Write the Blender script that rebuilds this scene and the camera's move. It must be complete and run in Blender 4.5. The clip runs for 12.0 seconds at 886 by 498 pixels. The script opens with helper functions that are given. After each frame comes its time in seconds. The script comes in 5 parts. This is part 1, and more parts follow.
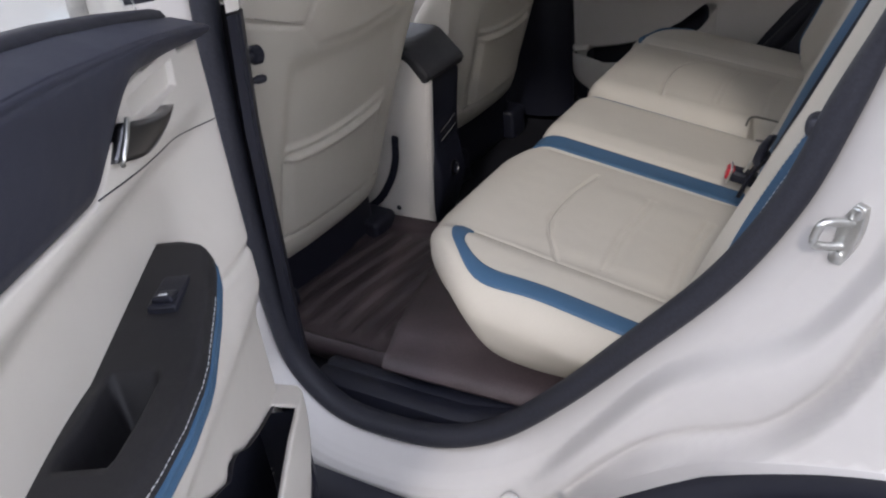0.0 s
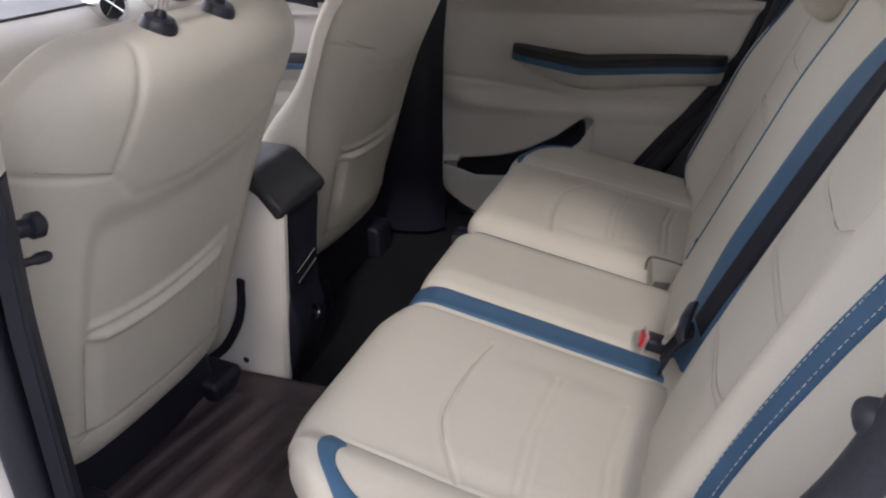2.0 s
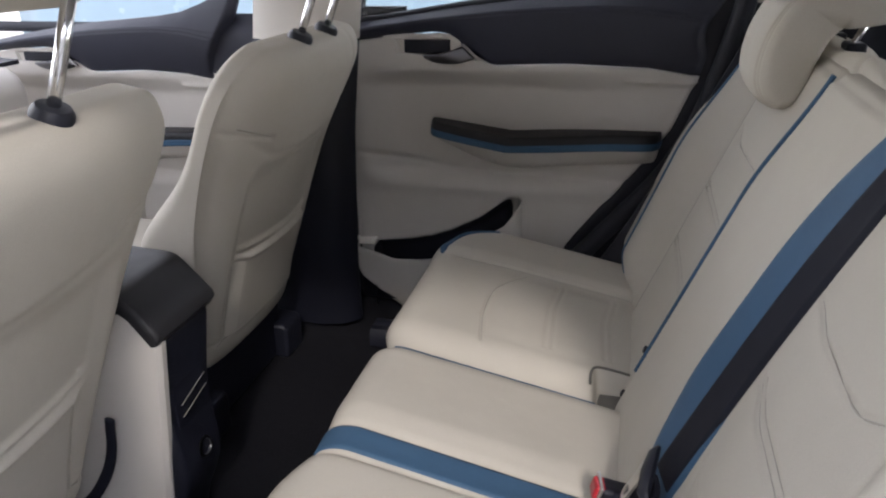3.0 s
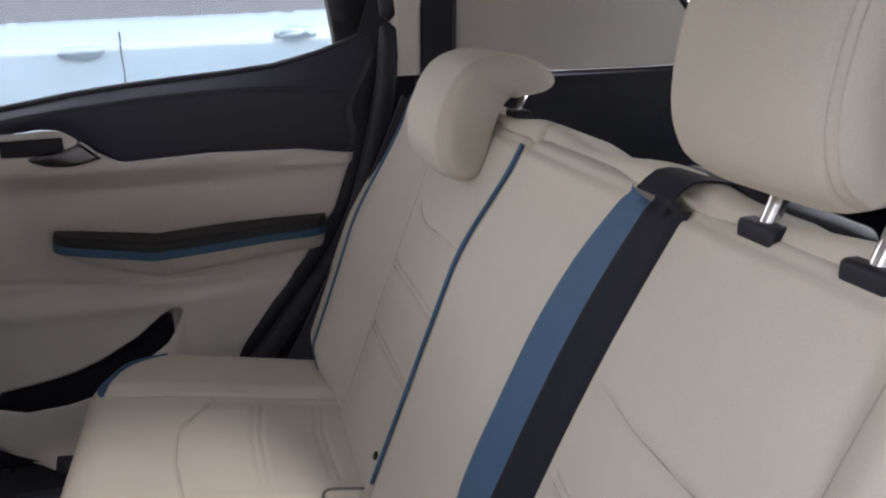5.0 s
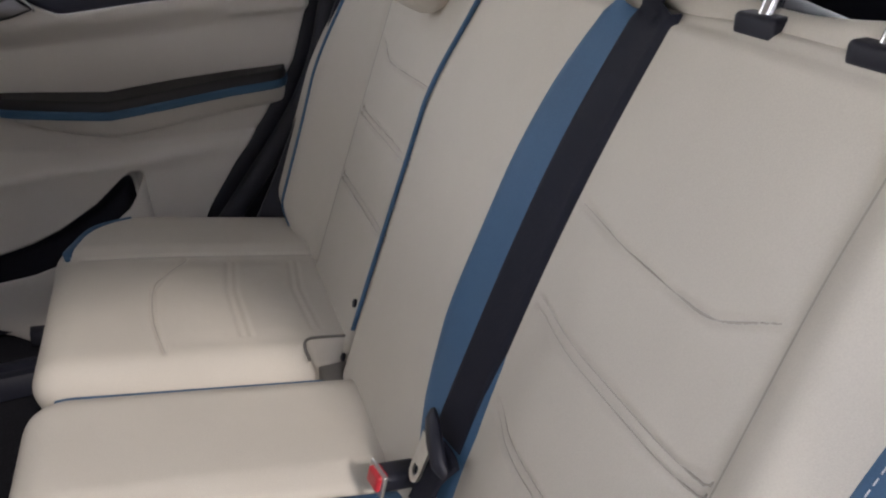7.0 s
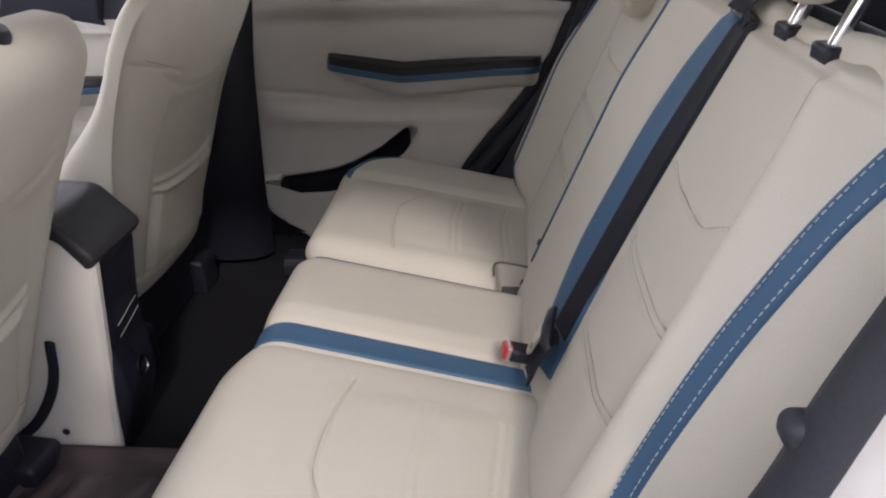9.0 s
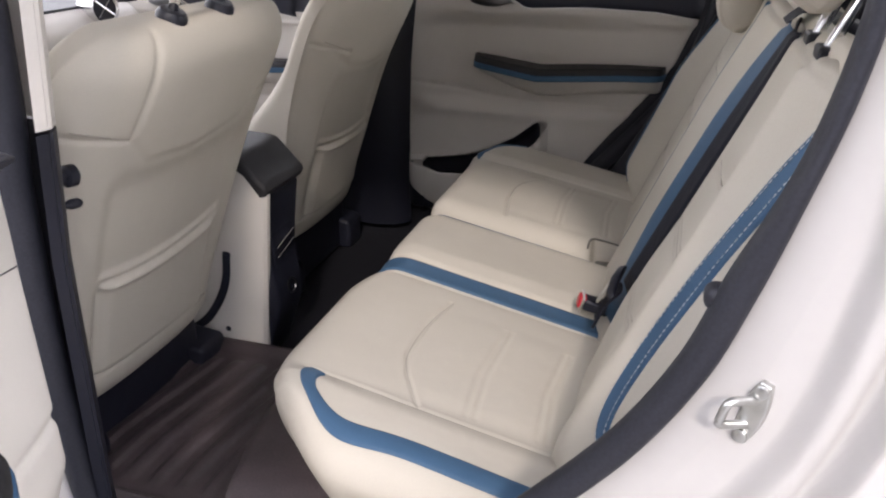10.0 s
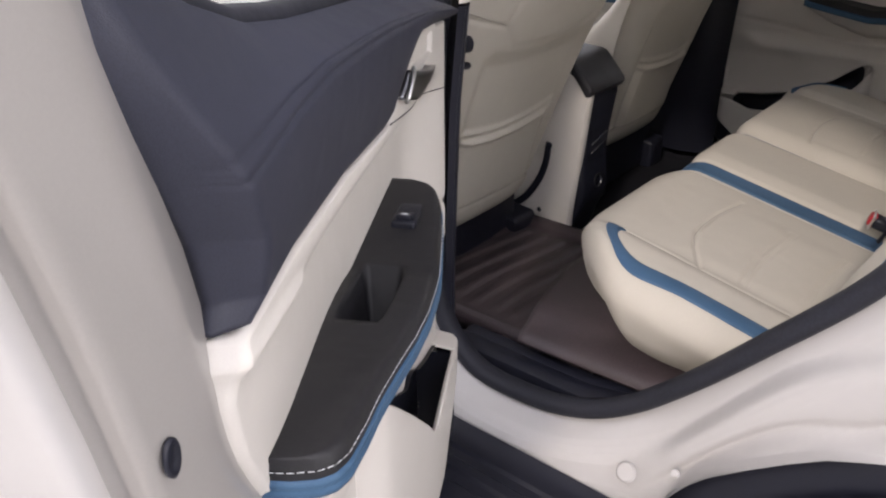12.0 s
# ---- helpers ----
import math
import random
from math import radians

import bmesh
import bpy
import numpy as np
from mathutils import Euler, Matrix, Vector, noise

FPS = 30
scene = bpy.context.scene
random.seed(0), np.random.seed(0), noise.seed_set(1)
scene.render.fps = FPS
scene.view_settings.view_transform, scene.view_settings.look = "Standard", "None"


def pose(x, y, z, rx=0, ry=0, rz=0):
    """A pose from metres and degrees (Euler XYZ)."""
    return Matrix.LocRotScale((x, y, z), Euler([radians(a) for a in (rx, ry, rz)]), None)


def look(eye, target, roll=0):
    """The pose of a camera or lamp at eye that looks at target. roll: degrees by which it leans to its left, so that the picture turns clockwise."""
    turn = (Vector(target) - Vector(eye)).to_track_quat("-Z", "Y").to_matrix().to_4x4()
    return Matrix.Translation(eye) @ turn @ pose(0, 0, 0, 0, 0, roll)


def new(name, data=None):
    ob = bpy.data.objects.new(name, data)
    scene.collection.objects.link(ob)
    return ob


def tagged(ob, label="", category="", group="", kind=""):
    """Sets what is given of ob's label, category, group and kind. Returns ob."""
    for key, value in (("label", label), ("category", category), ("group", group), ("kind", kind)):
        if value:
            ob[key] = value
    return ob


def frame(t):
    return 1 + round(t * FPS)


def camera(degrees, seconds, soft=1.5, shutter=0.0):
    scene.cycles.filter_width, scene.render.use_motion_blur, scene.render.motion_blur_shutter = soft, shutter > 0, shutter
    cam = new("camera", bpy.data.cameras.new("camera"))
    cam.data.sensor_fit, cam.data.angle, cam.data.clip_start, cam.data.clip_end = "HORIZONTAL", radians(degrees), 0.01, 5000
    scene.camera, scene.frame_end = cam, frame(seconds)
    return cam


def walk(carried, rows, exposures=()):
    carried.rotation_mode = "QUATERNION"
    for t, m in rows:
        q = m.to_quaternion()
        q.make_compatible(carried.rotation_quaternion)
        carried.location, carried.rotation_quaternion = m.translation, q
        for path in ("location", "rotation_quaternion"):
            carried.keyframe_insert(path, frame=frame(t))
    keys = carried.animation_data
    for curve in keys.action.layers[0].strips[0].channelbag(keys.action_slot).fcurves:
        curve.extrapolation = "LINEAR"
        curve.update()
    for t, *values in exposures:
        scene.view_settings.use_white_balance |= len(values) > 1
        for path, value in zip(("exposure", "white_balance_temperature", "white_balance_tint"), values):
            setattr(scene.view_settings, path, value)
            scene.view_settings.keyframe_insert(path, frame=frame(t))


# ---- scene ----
cam = camera(59.9, 12.0, soft=2.2)
METRES, EYE, TILT, LEAN, TURN = 1.7, 1.23, -29.72, 6.17, 29.65
ROWS = [
    (0.0, 0.0, 0.0, 0.0, 0.0, 0.0, 0.0),
    (0.5, 0.0017, 0.0197, 0.0106, -3.37, 0.38, -0.2),
    (1.0, -0.009, 0.066, 0.0404, -7.04, 1.58, 0.54),
    (1.5, -0.017, 0.113, 0.0702, -9.56, 3.23, 1.12),
    (2.0, -0.0071, 0.1471, 0.0997, -10.96, 4.76, 1.21),
    (2.5, 0.0099, 0.2, 0.1412, -12.93, 6.4, 1.71),
    (3.0, 0.0245, 0.2438, 0.1724, -16.37, 7.9, 3.43),
    (5.0, 0.0193, 0.337, 0.2233, -42.37, 8.22, 18.0),
    (5.5, 0.0156, 0.3304, 0.2259, -46.79, 7.28, 20.41),
    (6.0, 0.0149, 0.3375, 0.2167, -48.54, 3.82, 21.67),
    (6.5, 0.0214, 0.3507, 0.2104, -47.53, 0.23, 21.8),
    (7.0, 0.0215, 0.3593, 0.2074, -45.06, -2.42, 20.73),
    (7.5, 0.0131, 0.3579, 0.2022, -40.18, -3.36, 18.31),
    (9.5, -0.0239, 0.1196, 0.0808, -18.61, 5.69, 4.67),
    (10.0, -0.0251, 0.0576, 0.0456, -13.55, 6.22, 0.79),
    (10.5, -0.0127, -0.0012, 0.0131, -8.76, 5.62, -2.91),
    (11.0, -0.0144, -0.0299, -0.0131, -3.35, 4.32, -6.13),
    (11.5, -0.0371, -0.054, -0.0343, 1.96, 2.57, -8.4),
    (12.0, -0.0583, -0.0811, -0.0499, 6.22, 1.38, -9.95),
]
walk(cam, [(t, pose(0, 0, EYE, TILT, LEAN, TURN) @ pose(METRES * x, METRES * y, METRES * z, 90 + pitch, roll, yaw)) for t, x, y, z, yaw, pitch, roll in ROWS],
     exposures=[(0.0, 2.55, 6500, 15.5), (0.5, 2.58, 6500, 15.5), (1.0, 2.64, 6600, 16), (2.0, 2.84, 6700, 16.5), (2.5, 2.90, 6650, 16), (3.2, 2.98, 6650, 15.5), (5.0, 3.02, 6800, 19), (7.7, 3.02, 6750, 17.5), (9.5, 3.12, 6850, 18), (10.5, 2.92, 7000, 18), (11.2, 2.80, 7050, 18.5), (12.0, 2.68, 7100, 18.5)])

# ---- world, sun, exposure ----
C = 1.33            # the car's middle line; x runs to the rear, y to the car's right, z up
world = bpy.data.worlds.new("sky")
scene.world = world
world.use_nodes = True
wn = world.node_tree.nodes
sky = wn.new("ShaderNodeTexSky")
sky.sky_type, sky.sun_disc = "NISHITA", False
sky.sun_elevation, sky.sun_rotation = radians(35.7), radians(163)
sky.air_density, sky.dust_density, sky.ozone_density = 1.0, 0.0, 0.4
haze = wn.new("ShaderNodeHueSaturation")        # thin cloud takes most of the blue out of the sky
haze.inputs["Saturation"].default_value = 0.30
world.node_tree.links.new(sky.outputs[0], haze.inputs["Color"])
world.node_tree.links.new(haze.outputs[0], wn["Background"].inputs[0])
wn["Background"].inputs[1].default_value = 0.140
sun = new("sun", bpy.data.lights.new("sun", "SUN"))
sun.data.energy, sun.data.angle, sun.data.color = 0.25, radians(5), (1.0, 0.975, 0.92)
sun.matrix_world = look((0.30, -1.0, 0.75), (0, 0, 0))


# ---- materials ----
def material(name, base, rough=0.5, metal=0.0, grain=0.0, size=400.0, bump=0.0, blotch=0.12, blotch_size=6.0, coat=0.0, sheen=0.0, spec=0.5):
    """A surface whose colour varies with large soft stains and fine grain, with a fine relief."""
    m = bpy.data.materials.new(name)
    m.use_nodes = True
    n, l = m.node_tree.nodes, m.node_tree.links
    b = n["Principled BSDF"]
    b.inputs["Roughness"].default_value, b.inputs["Metallic"].default_value = rough, metal
    b.inputs["Coat Weight"].default_value, b.inputs["Sheen Weight"].default_value = coat, sheen
    b.inputs["Specular IOR Level"].default_value = spec
    b.inputs["Coat Roughness"].default_value = 0.115
    co = n.new("ShaderNodeTexCoord")
    big = n.new("ShaderNodeTexNoise")
    big.inputs["Scale"].default_value, big.inputs["Detail"].default_value = blotch_size, 4
    l.new(co.outputs["Object"], big.inputs["Vector"])
    fine = n.new("ShaderNodeTexNoise")
    fine.inputs["Scale"].default_value, fine.inputs["Detail"].default_value = size, 2
    l.new(co.outputs["Object"], fine.inputs["Vector"])
    r1 = n.new("ShaderNodeMapRange")
    r1.inputs["From Min"].default_value, r1.inputs["From Max"].default_value = 0.3, 0.7
    r1.inputs["To Min"].default_value, r1.inputs["To Max"].default_value = 1 - blotch, 1 + blotch * 0.4
    l.new(big.outputs[0], r1.inputs[0])
    r2 = n.new("ShaderNodeMapRange")
    r2.inputs["From Min"].default_value, r2.inputs["From Max"].default_value = 0.3, 0.7
    r2.inputs["To Min"].default_value, r2.inputs["To Max"].default_value = 1 - grain, 1 + grain
    l.new(fine.outputs[0], r2.inputs[0])
    mul = n.new("ShaderNodeMath")
    mul.operation = "MULTIPLY"
    l.new(r1.outputs[0], mul.inputs[0]), l.new(r2.outputs[0], mul.inputs[1])
    mix = n.new("ShaderNodeVectorMath")
    mix.operation = "SCALE"
    mix.inputs[0].default_value = base
    l.new(mul.outputs[0], mix.inputs["Scale"])
    l.new(mix.outputs[0], b.inputs["Base Color"])
    rr = n.new("ShaderNodeMapRange")
    rr.inputs["To Min"].default_value, rr.inputs["To Max"].default_value = max(rough - 0.08, 0.02), min(rough + 0.08, 1)
    l.new(big.outputs[0], rr.inputs[0]), l.new(rr.outputs[0], b.inputs["Roughness"])
    if bump:
        cells = n.new("ShaderNodeTexVoronoi")
        cells.feature = "DISTANCE_TO_EDGE"
        cells.inputs["Scale"].default_value = size
        l.new(co.outputs["Object"], cells.inputs["Vector"])
        bp = n.new("ShaderNodeBump")
        bp.inputs["Strength"].default_value, bp.inputs["Distance"].default_value = bump, 0.0006
        l.new(cells.outputs["Distance"], bp.inputs["Height"])
        soft = n.new("ShaderNodeBump")
        soft.inputs["Strength"].default_value, soft.inputs["Distance"].default_value = 0.35, 0.004
        mid = n.new("ShaderNodeTexNoise")
        mid.inputs["Scale"].default_value = 22
        l.new(co.outputs["Object"], mid.inputs["Vector"]), l.new(mid.outputs[0], soft.inputs["Height"])
        l.new(soft.outputs[0], bp.inputs["Normal"]), l.new(bp.outputs[0], b.inputs["Normal"])
    return m


LEATHER = material("beige_leather", (0.505, 0.468, 0.402), 0.66, grain=0.04, size=900, bump=0.25, blotch=0.06, blotch_size=5, spec=0.14)
NAVY = material("blue_leather", (0.046, 0.104, 0.182), 0.55, grain=0.08, size=900, bump=0.3, blotch=0.12, spec=0.25)
TRIM = material("beige_plastic", (0.59, 0.555, 0.51), 0.48, grain=0.03, size=1300, bump=0.15, blotch=0.05)
DARKTRIM = material("black_leather", (0.023, 0.025, 0.041), 0.56, grain=0.15, size=800, bump=0.3, spec=0.5)
ARMPAD = material("black_grained_leather", (0.016, 0.0155, 0.018), 0.52, grain=0.2, size=900, bump=0.4, blotch=0.15, spec=0.35)
BLACK = material("black_plastic", (0.011, 0.012, 0.020), 0.46, grain=0.15, size=1200, bump=0.2, spec=0.35)
RUBBER = material("black_rubber", (0.018, 0.019, 0.027), 0.60, grain=0.2, size=300, bump=0.2, spec=0.35)
MAT = material("brown_rubber", (0.058, 0.043, 0.046), 0.45, grain=0.25, size=500, bump=0.35, blotch=0.35, blotch_size=9)
CARPET = material("dark_carpet", (0.012, 0.012, 0.015), 0.95, grain=0.5, size=700, bump=0.6, spec=0.1)
BELT = material("black_webbing", (0.009, 0.010, 0.018), 0.7, grain=0.3, size=1500, bump=0.5, spec=0.25)
GUNMETAL = material("dark_satin_metal", (0.16, 0.16, 0.17), 0.30, metal=1.0, blotch=0.08)
PAINT = material("white_paint", (0.50, 0.482, 0.468), 0.40, grain=0.01, size=60, blotch=0.012, coat=0.25)
# body white darkened to carry the shade on the open door's inner edge
SHADED_PAINT = material("beige_white_paint", (0.30, 0.282, 0.265), 0.34, grain=0.015, size=500, blotch=0.03, coat=0.3)
# thread and the shadow in the seam's crease, painted as one darker line
SEAM = material("seam_thread", (0.36, 0.33, 0.285), 0.8)
POCKET = material("grey_plastic", (0.15, 0.14, 0.125), 0.5, grain=0.05, size=700, bump=0.15)
CHROME = material("chrome", (0.75, 0.75, 0.76), 0.14, metal=1.0, blotch=0.05)
STEEL = material("galvanised_steel", (0.62, 0.62, 0.60), 0.32, metal=1.0, blotch=0.15, blotch_size=60)
RED = material("red_plastic", (0.42, 0.018, 0.028), 0.35, blotch=0.1)
STITCH = material("white_thread", (0.58, 0.60, 0.62), 0.8, blotch=0.1)
HEADLINER = material("grey_headliner", (0.66, 0.64, 0.615), 0.9, grain=0.1, size=500, bump=0.3)
BLUEPAINT = material("pale_blue_paint", (0.20, 0.275, 0.33), 0.25, blotch=0.04, coat=0.8)
ASPHALT = material("pale_concrete", (0.47, 0.455, 0.435), 0.9, grain=0.35, size=90, bump=0.5, blotch=0.3, blotch_size=1.5)
# dark grey of the added near wall, so that it throws little light back
BLOCKERMAT = material("grey_render", (0.30, 0.292, 0.285), 0.9, grain=0.1, size=40, blotch=0.2, blotch_size=0.6)
WALLMAT = material("pale_render", (0.82, 0.79, 0.75), 0.9, grain=0.06, size=40, blotch=0.15, blotch_size=0.6)


def glass_material():
    m = bpy.data.materials.new("window_glass")
    m.use_nodes = True
    b = m.node_tree.nodes["Principled BSDF"]
    b.inputs["Base Color"].default_value = (0.93, 0.96, 0.95, 1)
    b.inputs["Roughness"].default_value, b.inputs["IOR"].default_value = 0.01, 1.45
    b.inputs["Transmission Weight"].default_value = 1.0
    return m


GLASS = glass_material()


# ---- mesh helpers ----
def mesh_of(name, verts, faces, mat, smooth=True):
    me = bpy.data.meshes.new(name)
    me.from_pydata([tuple(map(float, v)) for v in verts], [], [tuple(int(i) for i in f) for f in faces])
    bm = bmesh.new()
    bm.from_mesh(me)
    bmesh.ops.recalc_face_normals(bm, faces=bm.faces[:])
    bm.to_mesh(me)
    bm.free()
    me.materials.append(mat)
    me.polygons.foreach_set("use_smooth", [smooth] * len(me.polygons))
    return me


def part(name, verts, faces, mat, parent=None, label="", smooth=True, sharp=True):
    """One mesh object, in world metres, under a thing or under a part."""
    ob = new(name, mesh_of(name, verts, faces, mat, smooth))
    if smooth and sharp:
        ob.data.set_sharp_from_angle(angle=radians(38))
    if parent:
        ob.parent = parent
    return tagged(ob, label)


def thing(name, label, category, group="", kind=""):
    return tagged(new(name), label, category, group, kind)


def soft_box(lo, hi, r, n, k=4, warp=None):
    """A box with rounded edges, gridded finely enough to be bent: n cells a side, k a rounded edge."""
    lo, hi = np.array(lo, float), np.array(hi, float)
    r = np.minimum(r, (hi - lo) / 2 * 0.999) if np.ndim(r) else min(r, (hi - lo).min() / 2 * 0.999)
    rad = np.ones(3) * r
    axes = []
    for a in range(3):
        inner = np.linspace(lo[a] + rad[a], hi[a] - rad[a], n[a] + 1)
        edge = rad[a] * (1 - np.tan(np.linspace(math.pi / 4, 0, k + 1)[:-1]))
        axes.append(np.r_[lo[a] + edge, inner, (hi[a] - edge)[::-1]])
    ids, pts, faces = {}, [], []

    def at(i):
        if i not in ids:
            ids[i] = len(pts)
            pts.append([axes[a][i[a]] for a in range(3)])
        return ids[i]

    for a in range(3):
        b, c = (a + 1) % 3, (a + 2) % 3
        for side in (0, len(axes[a]) - 1):
            for i in range(len(axes[b]) - 1):
                for j in range(len(axes[c]) - 1):
                    q = []
                    for di, dj in ((0, 0), (1, 0), (1, 1), (0, 1)):
                        e = [0, 0, 0]
                        e[a], e[b], e[c] = side, i + di, j + dj
                        q.append(at(tuple(e)))
                    faces.append(q)
    p = np.array(pts)
    inner = np.clip(p, lo + rad, hi - rad)
    d = (p - inner) / rad
    ln = np.linalg.norm(d, axis=1, keepdims=True)
    p = inner + d / np.maximum(ln, 1e-9) * np.minimum(ln, 1.0) * rad
    return (warp(p) if warp else p), faces


def grid(rows):
    """Faces over a grid of points, row by row."""
    rows = np.array(rows, float)
    h, w = rows.shape[:2]
    faces = [(i * w + j, i * w + j + 1, (i + 1) * w + j + 1, (i + 1) * w + j) for i in range(h - 1) for j in range(w - 1)]
    return rows.reshape(-1, 3), faces


def thick(rows, depth):
    """A gridded sheet with a thickness: depth is the way to its back."""
    rows = np.array(rows, float)
    h, w = rows.shape[:2]
    v, f = grid(rows)
    m = len(v)
    faces = f + [tuple(m + i for i in q[::-1]) for q in f]
    rim = [i for i in range(w)] + [i * w + w - 1 for i in range(1, h)] + [(h - 1) * w + j for j in range(w - 2, -1, -1)] + [i * w for i in range(h - 2, 0, -1)]
    faces += [(rim[i], rim[(i + 1) % len(rim)], m + rim[(i + 1) % len(rim)], m + rim[i]) for i in range(len(rim))]
    return np.vstack([v, v + np.array(depth, float)]), faces


def spline(pts, n):
    """n points along a smooth curve through pts (Catmull-Rom), evenly spaced."""
    p = np.array(pts, float)
    p = np.vstack([2 * p[0] - p[1], p, 2 * p[-1] - p[-2]])
    out = []
    for i in range(1, len(p) - 2):
        for t in np.linspace(0, 1, 16, endpoint=False):
            a, b, c, d = p[i - 1], p[i], p[i + 1], p[i + 2]
            out.append(0.5 * (2 * b + (c - a) * t + (2 * a - 5 * b + 4 * c - d) * t**2 + (3 * b - a - 3 * c + d) * t**3))
    out = np.array(out + [p[-2]])
    s = np.r_[0, np.cumsum(np.linalg.norm(np.diff(out, axis=0), axis=1))]
    return np.stack([np.interp(np.linspace(0, s[-1], n), s, out[:, a]) for a in range(out.shape[1])], 1)


def tube(path, radius, sides=8, closed=False, flat=1.0, up=(0, 0, 1)):
    """A tube along a path; flat squashes it along up."""
    path = np.array(path, float)
    radius = np.ones(len(path)) * radius
    rings = []
    for i in range(len(path)):
        a = path[(i + 1) % len(path)] if closed or i + 1 < len(path) else path[i]
        b = path[i - 1] if closed or i else path[i]
        d = (a - b) / max(np.linalg.norm(a - b), 1e-9)
        s = np.cross(d, up)
        if np.linalg.norm(s) < 1e-3:
            s = np.cross(d, (1, 0, 0))
        s /= np.linalg.norm(s)
        u = np.cross(s, d)
        rings.append([path[i] + radius[i] * (math.cos(t) * s + flat * math.sin(t) * u) for t in np.arange(sides) * 2 * math.pi / sides])
    n = len(rings)
    v = np.array(rings).reshape(-1, 3)
    faces = [(i * sides + j, i * sides + (j + 1) % sides, (i + 1) % n * sides + (j + 1) % sides, (i + 1) % n * sides + j) for i in range(n if closed else n - 1) for j in range(sides)]
    if not closed:
        faces += [tuple(range(sides)), tuple((n - 1) * sides + j for j in range(sides))]
    return v, faces


def lathe(profile, centre, axis, sides=20):
    """A turned body: profile of (along, radius)."""
    axis = np.array(axis, float) / np.linalg.norm(axis)
    s = np.cross(axis, (0, 0, 1) if abs(axis[2]) < 0.9 else (1, 0, 0))
    s /= np.linalg.norm(s)
    u = np.cross(s, axis)
    rings = [[np.array(centre) + a * axis + r * (math.cos(t) * s + math.sin(t) * u) for t in np.arange(sides) * 2 * math.pi / sides] for a, r in profile]
    v = np.array(rings).reshape(-1, 3)
    faces = [(i * sides + j, i * sides + (j + 1) % sides, (i + 1) * sides + (j + 1) % sides, (i + 1) * sides + j) for i in range(len(rings) - 1) for j in range(sides)]
    return v, faces + [tuple(range(sides)), tuple((len(rings) - 1) * sides + j for j in range(sides))]


def smooth_step(x):
    x = np.clip(x, 0, 1)
    return x * x * (3 - 2 * x)


def groove(a, b, seams):
    """Depth of stitched seams (lists of points, width, depth) at places a, b of a surface."""
    q = np.stack([a, b], -1)
    out = np.zeros(len(q))
    for pts, width, depth in seams:
        best = np.full(len(q), 9.0)
        p = np.array(pts, float)
        for s, e in zip(p[:-1], p[1:]):
            t = np.clip(((q - s) @ (e - s)) / max(((e - s) ** 2).sum(), 1e-12), 0, 1)
            best = np.minimum(best, np.linalg.norm(q - s - t[:, None] * (e - s), axis=1))
        out = np.maximum(out, depth * np.exp(-((best / width) ** 2)))
    return out


def band(pts, width, surface, lift=0.0015, n=60, across=13, crown=0.001):
    """A strip sewn onto a surface: its middle line and width in the surface's own two measures."""
    p = spline(pts, n)
    w = np.interp(np.linspace(0, 1, n), np.linspace(0, 1, len(width)), width) if np.ndim(width) else np.ones(n) * width
    d = np.gradient(p, axis=0)
    d /= np.linalg.norm(d, axis=1, keepdims=True)
    side = np.stack([-d[:, 1], d[:, 0]], 1)
    rows = []
    for k in np.linspace(-1, 1, across):
        q = p + side * (k * w / 2)[:, None]
        e = 1e-4
        s0, s1, s2 = surface(q[:, 0], q[:, 1]), surface(q[:, 0] + e, q[:, 1]), surface(q[:, 0], q[:, 1] + e)
        nrm = np.cross(s1 - s0, s2 - s0)
        nrm /= np.linalg.norm(nrm, axis=1, keepdims=True)
        rows.append((s0, nrm, (lift + crown * (1 - k * k)) if abs(k) < 0.999 else -0.002))
    return rows


def sew(name, rows, mat, parent, facing, label=""):
    """Links a band() as a mesh; facing tells which way is out."""
    f = np.array(facing, float)
    sign = 1 if (rows[len(rows) // 2][1] @ f).mean() > 0 else -1
    v, fc = grid([s + sign * n * h for s, n, h in rows])
    return part(name, v, fc, mat, parent, label, sharp=False)


def stitches(name, pts, surface, facing, parent, pitch=0.007, length=0.0045, lift=0.0022, mat=None):
    """A row of single stitches along a line on a surface."""
    p = spline(pts, 400)
    s = np.r_[0, np.cumsum(np.linalg.norm(np.diff(p, axis=0), axis=1))]
    verts, faces = [], []
    for a in np.arange(0, s[-1] - length, pitch):
        q = np.stack([np.interp([a, a + length], s, p[:, i]) for i in (0, 1)], 1)
        e = 1e-4
        s0, s1, s2 = surface(q[:, 0], q[:, 1]), surface(q[:, 0] + e, q[:, 1]), surface(q[:, 0], q[:, 1] + e)
        nrm = np.cross(s1 - s0, s2 - s0)
        nrm /= np.linalg.norm(nrm, axis=1, keepdims=True)
        if nrm[0] @ np.array(facing) < 0:
            nrm = -nrm
        v, f = tube(s0 + nrm * lift, 0.0005, 4)
        faces += [tuple(i + len(verts) for i in q4) for q4 in f]
        verts += list(v)
    return part(name, verts, faces, mat or STITCH, parent, sharp=False)


# ---- ground and surroundings ----
v, f = grid([[(x, y, 0) for x in np.linspace(-900, 900, 9)] for y in np.linspace(-900, 900, 9)])
tagged(part("ground", v, f, ASPHALT, sharp=False), "pale concrete ground of the yard", "ground", kind="structure")

# an unseen grey wall added on the open door's side to hold back low sky light
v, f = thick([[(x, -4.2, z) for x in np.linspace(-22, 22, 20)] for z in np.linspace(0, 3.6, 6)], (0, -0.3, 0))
tagged(part("wall_near", v, f, BLOCKERMAT), "grey rendered wall of the yard", "wall", kind="structure")

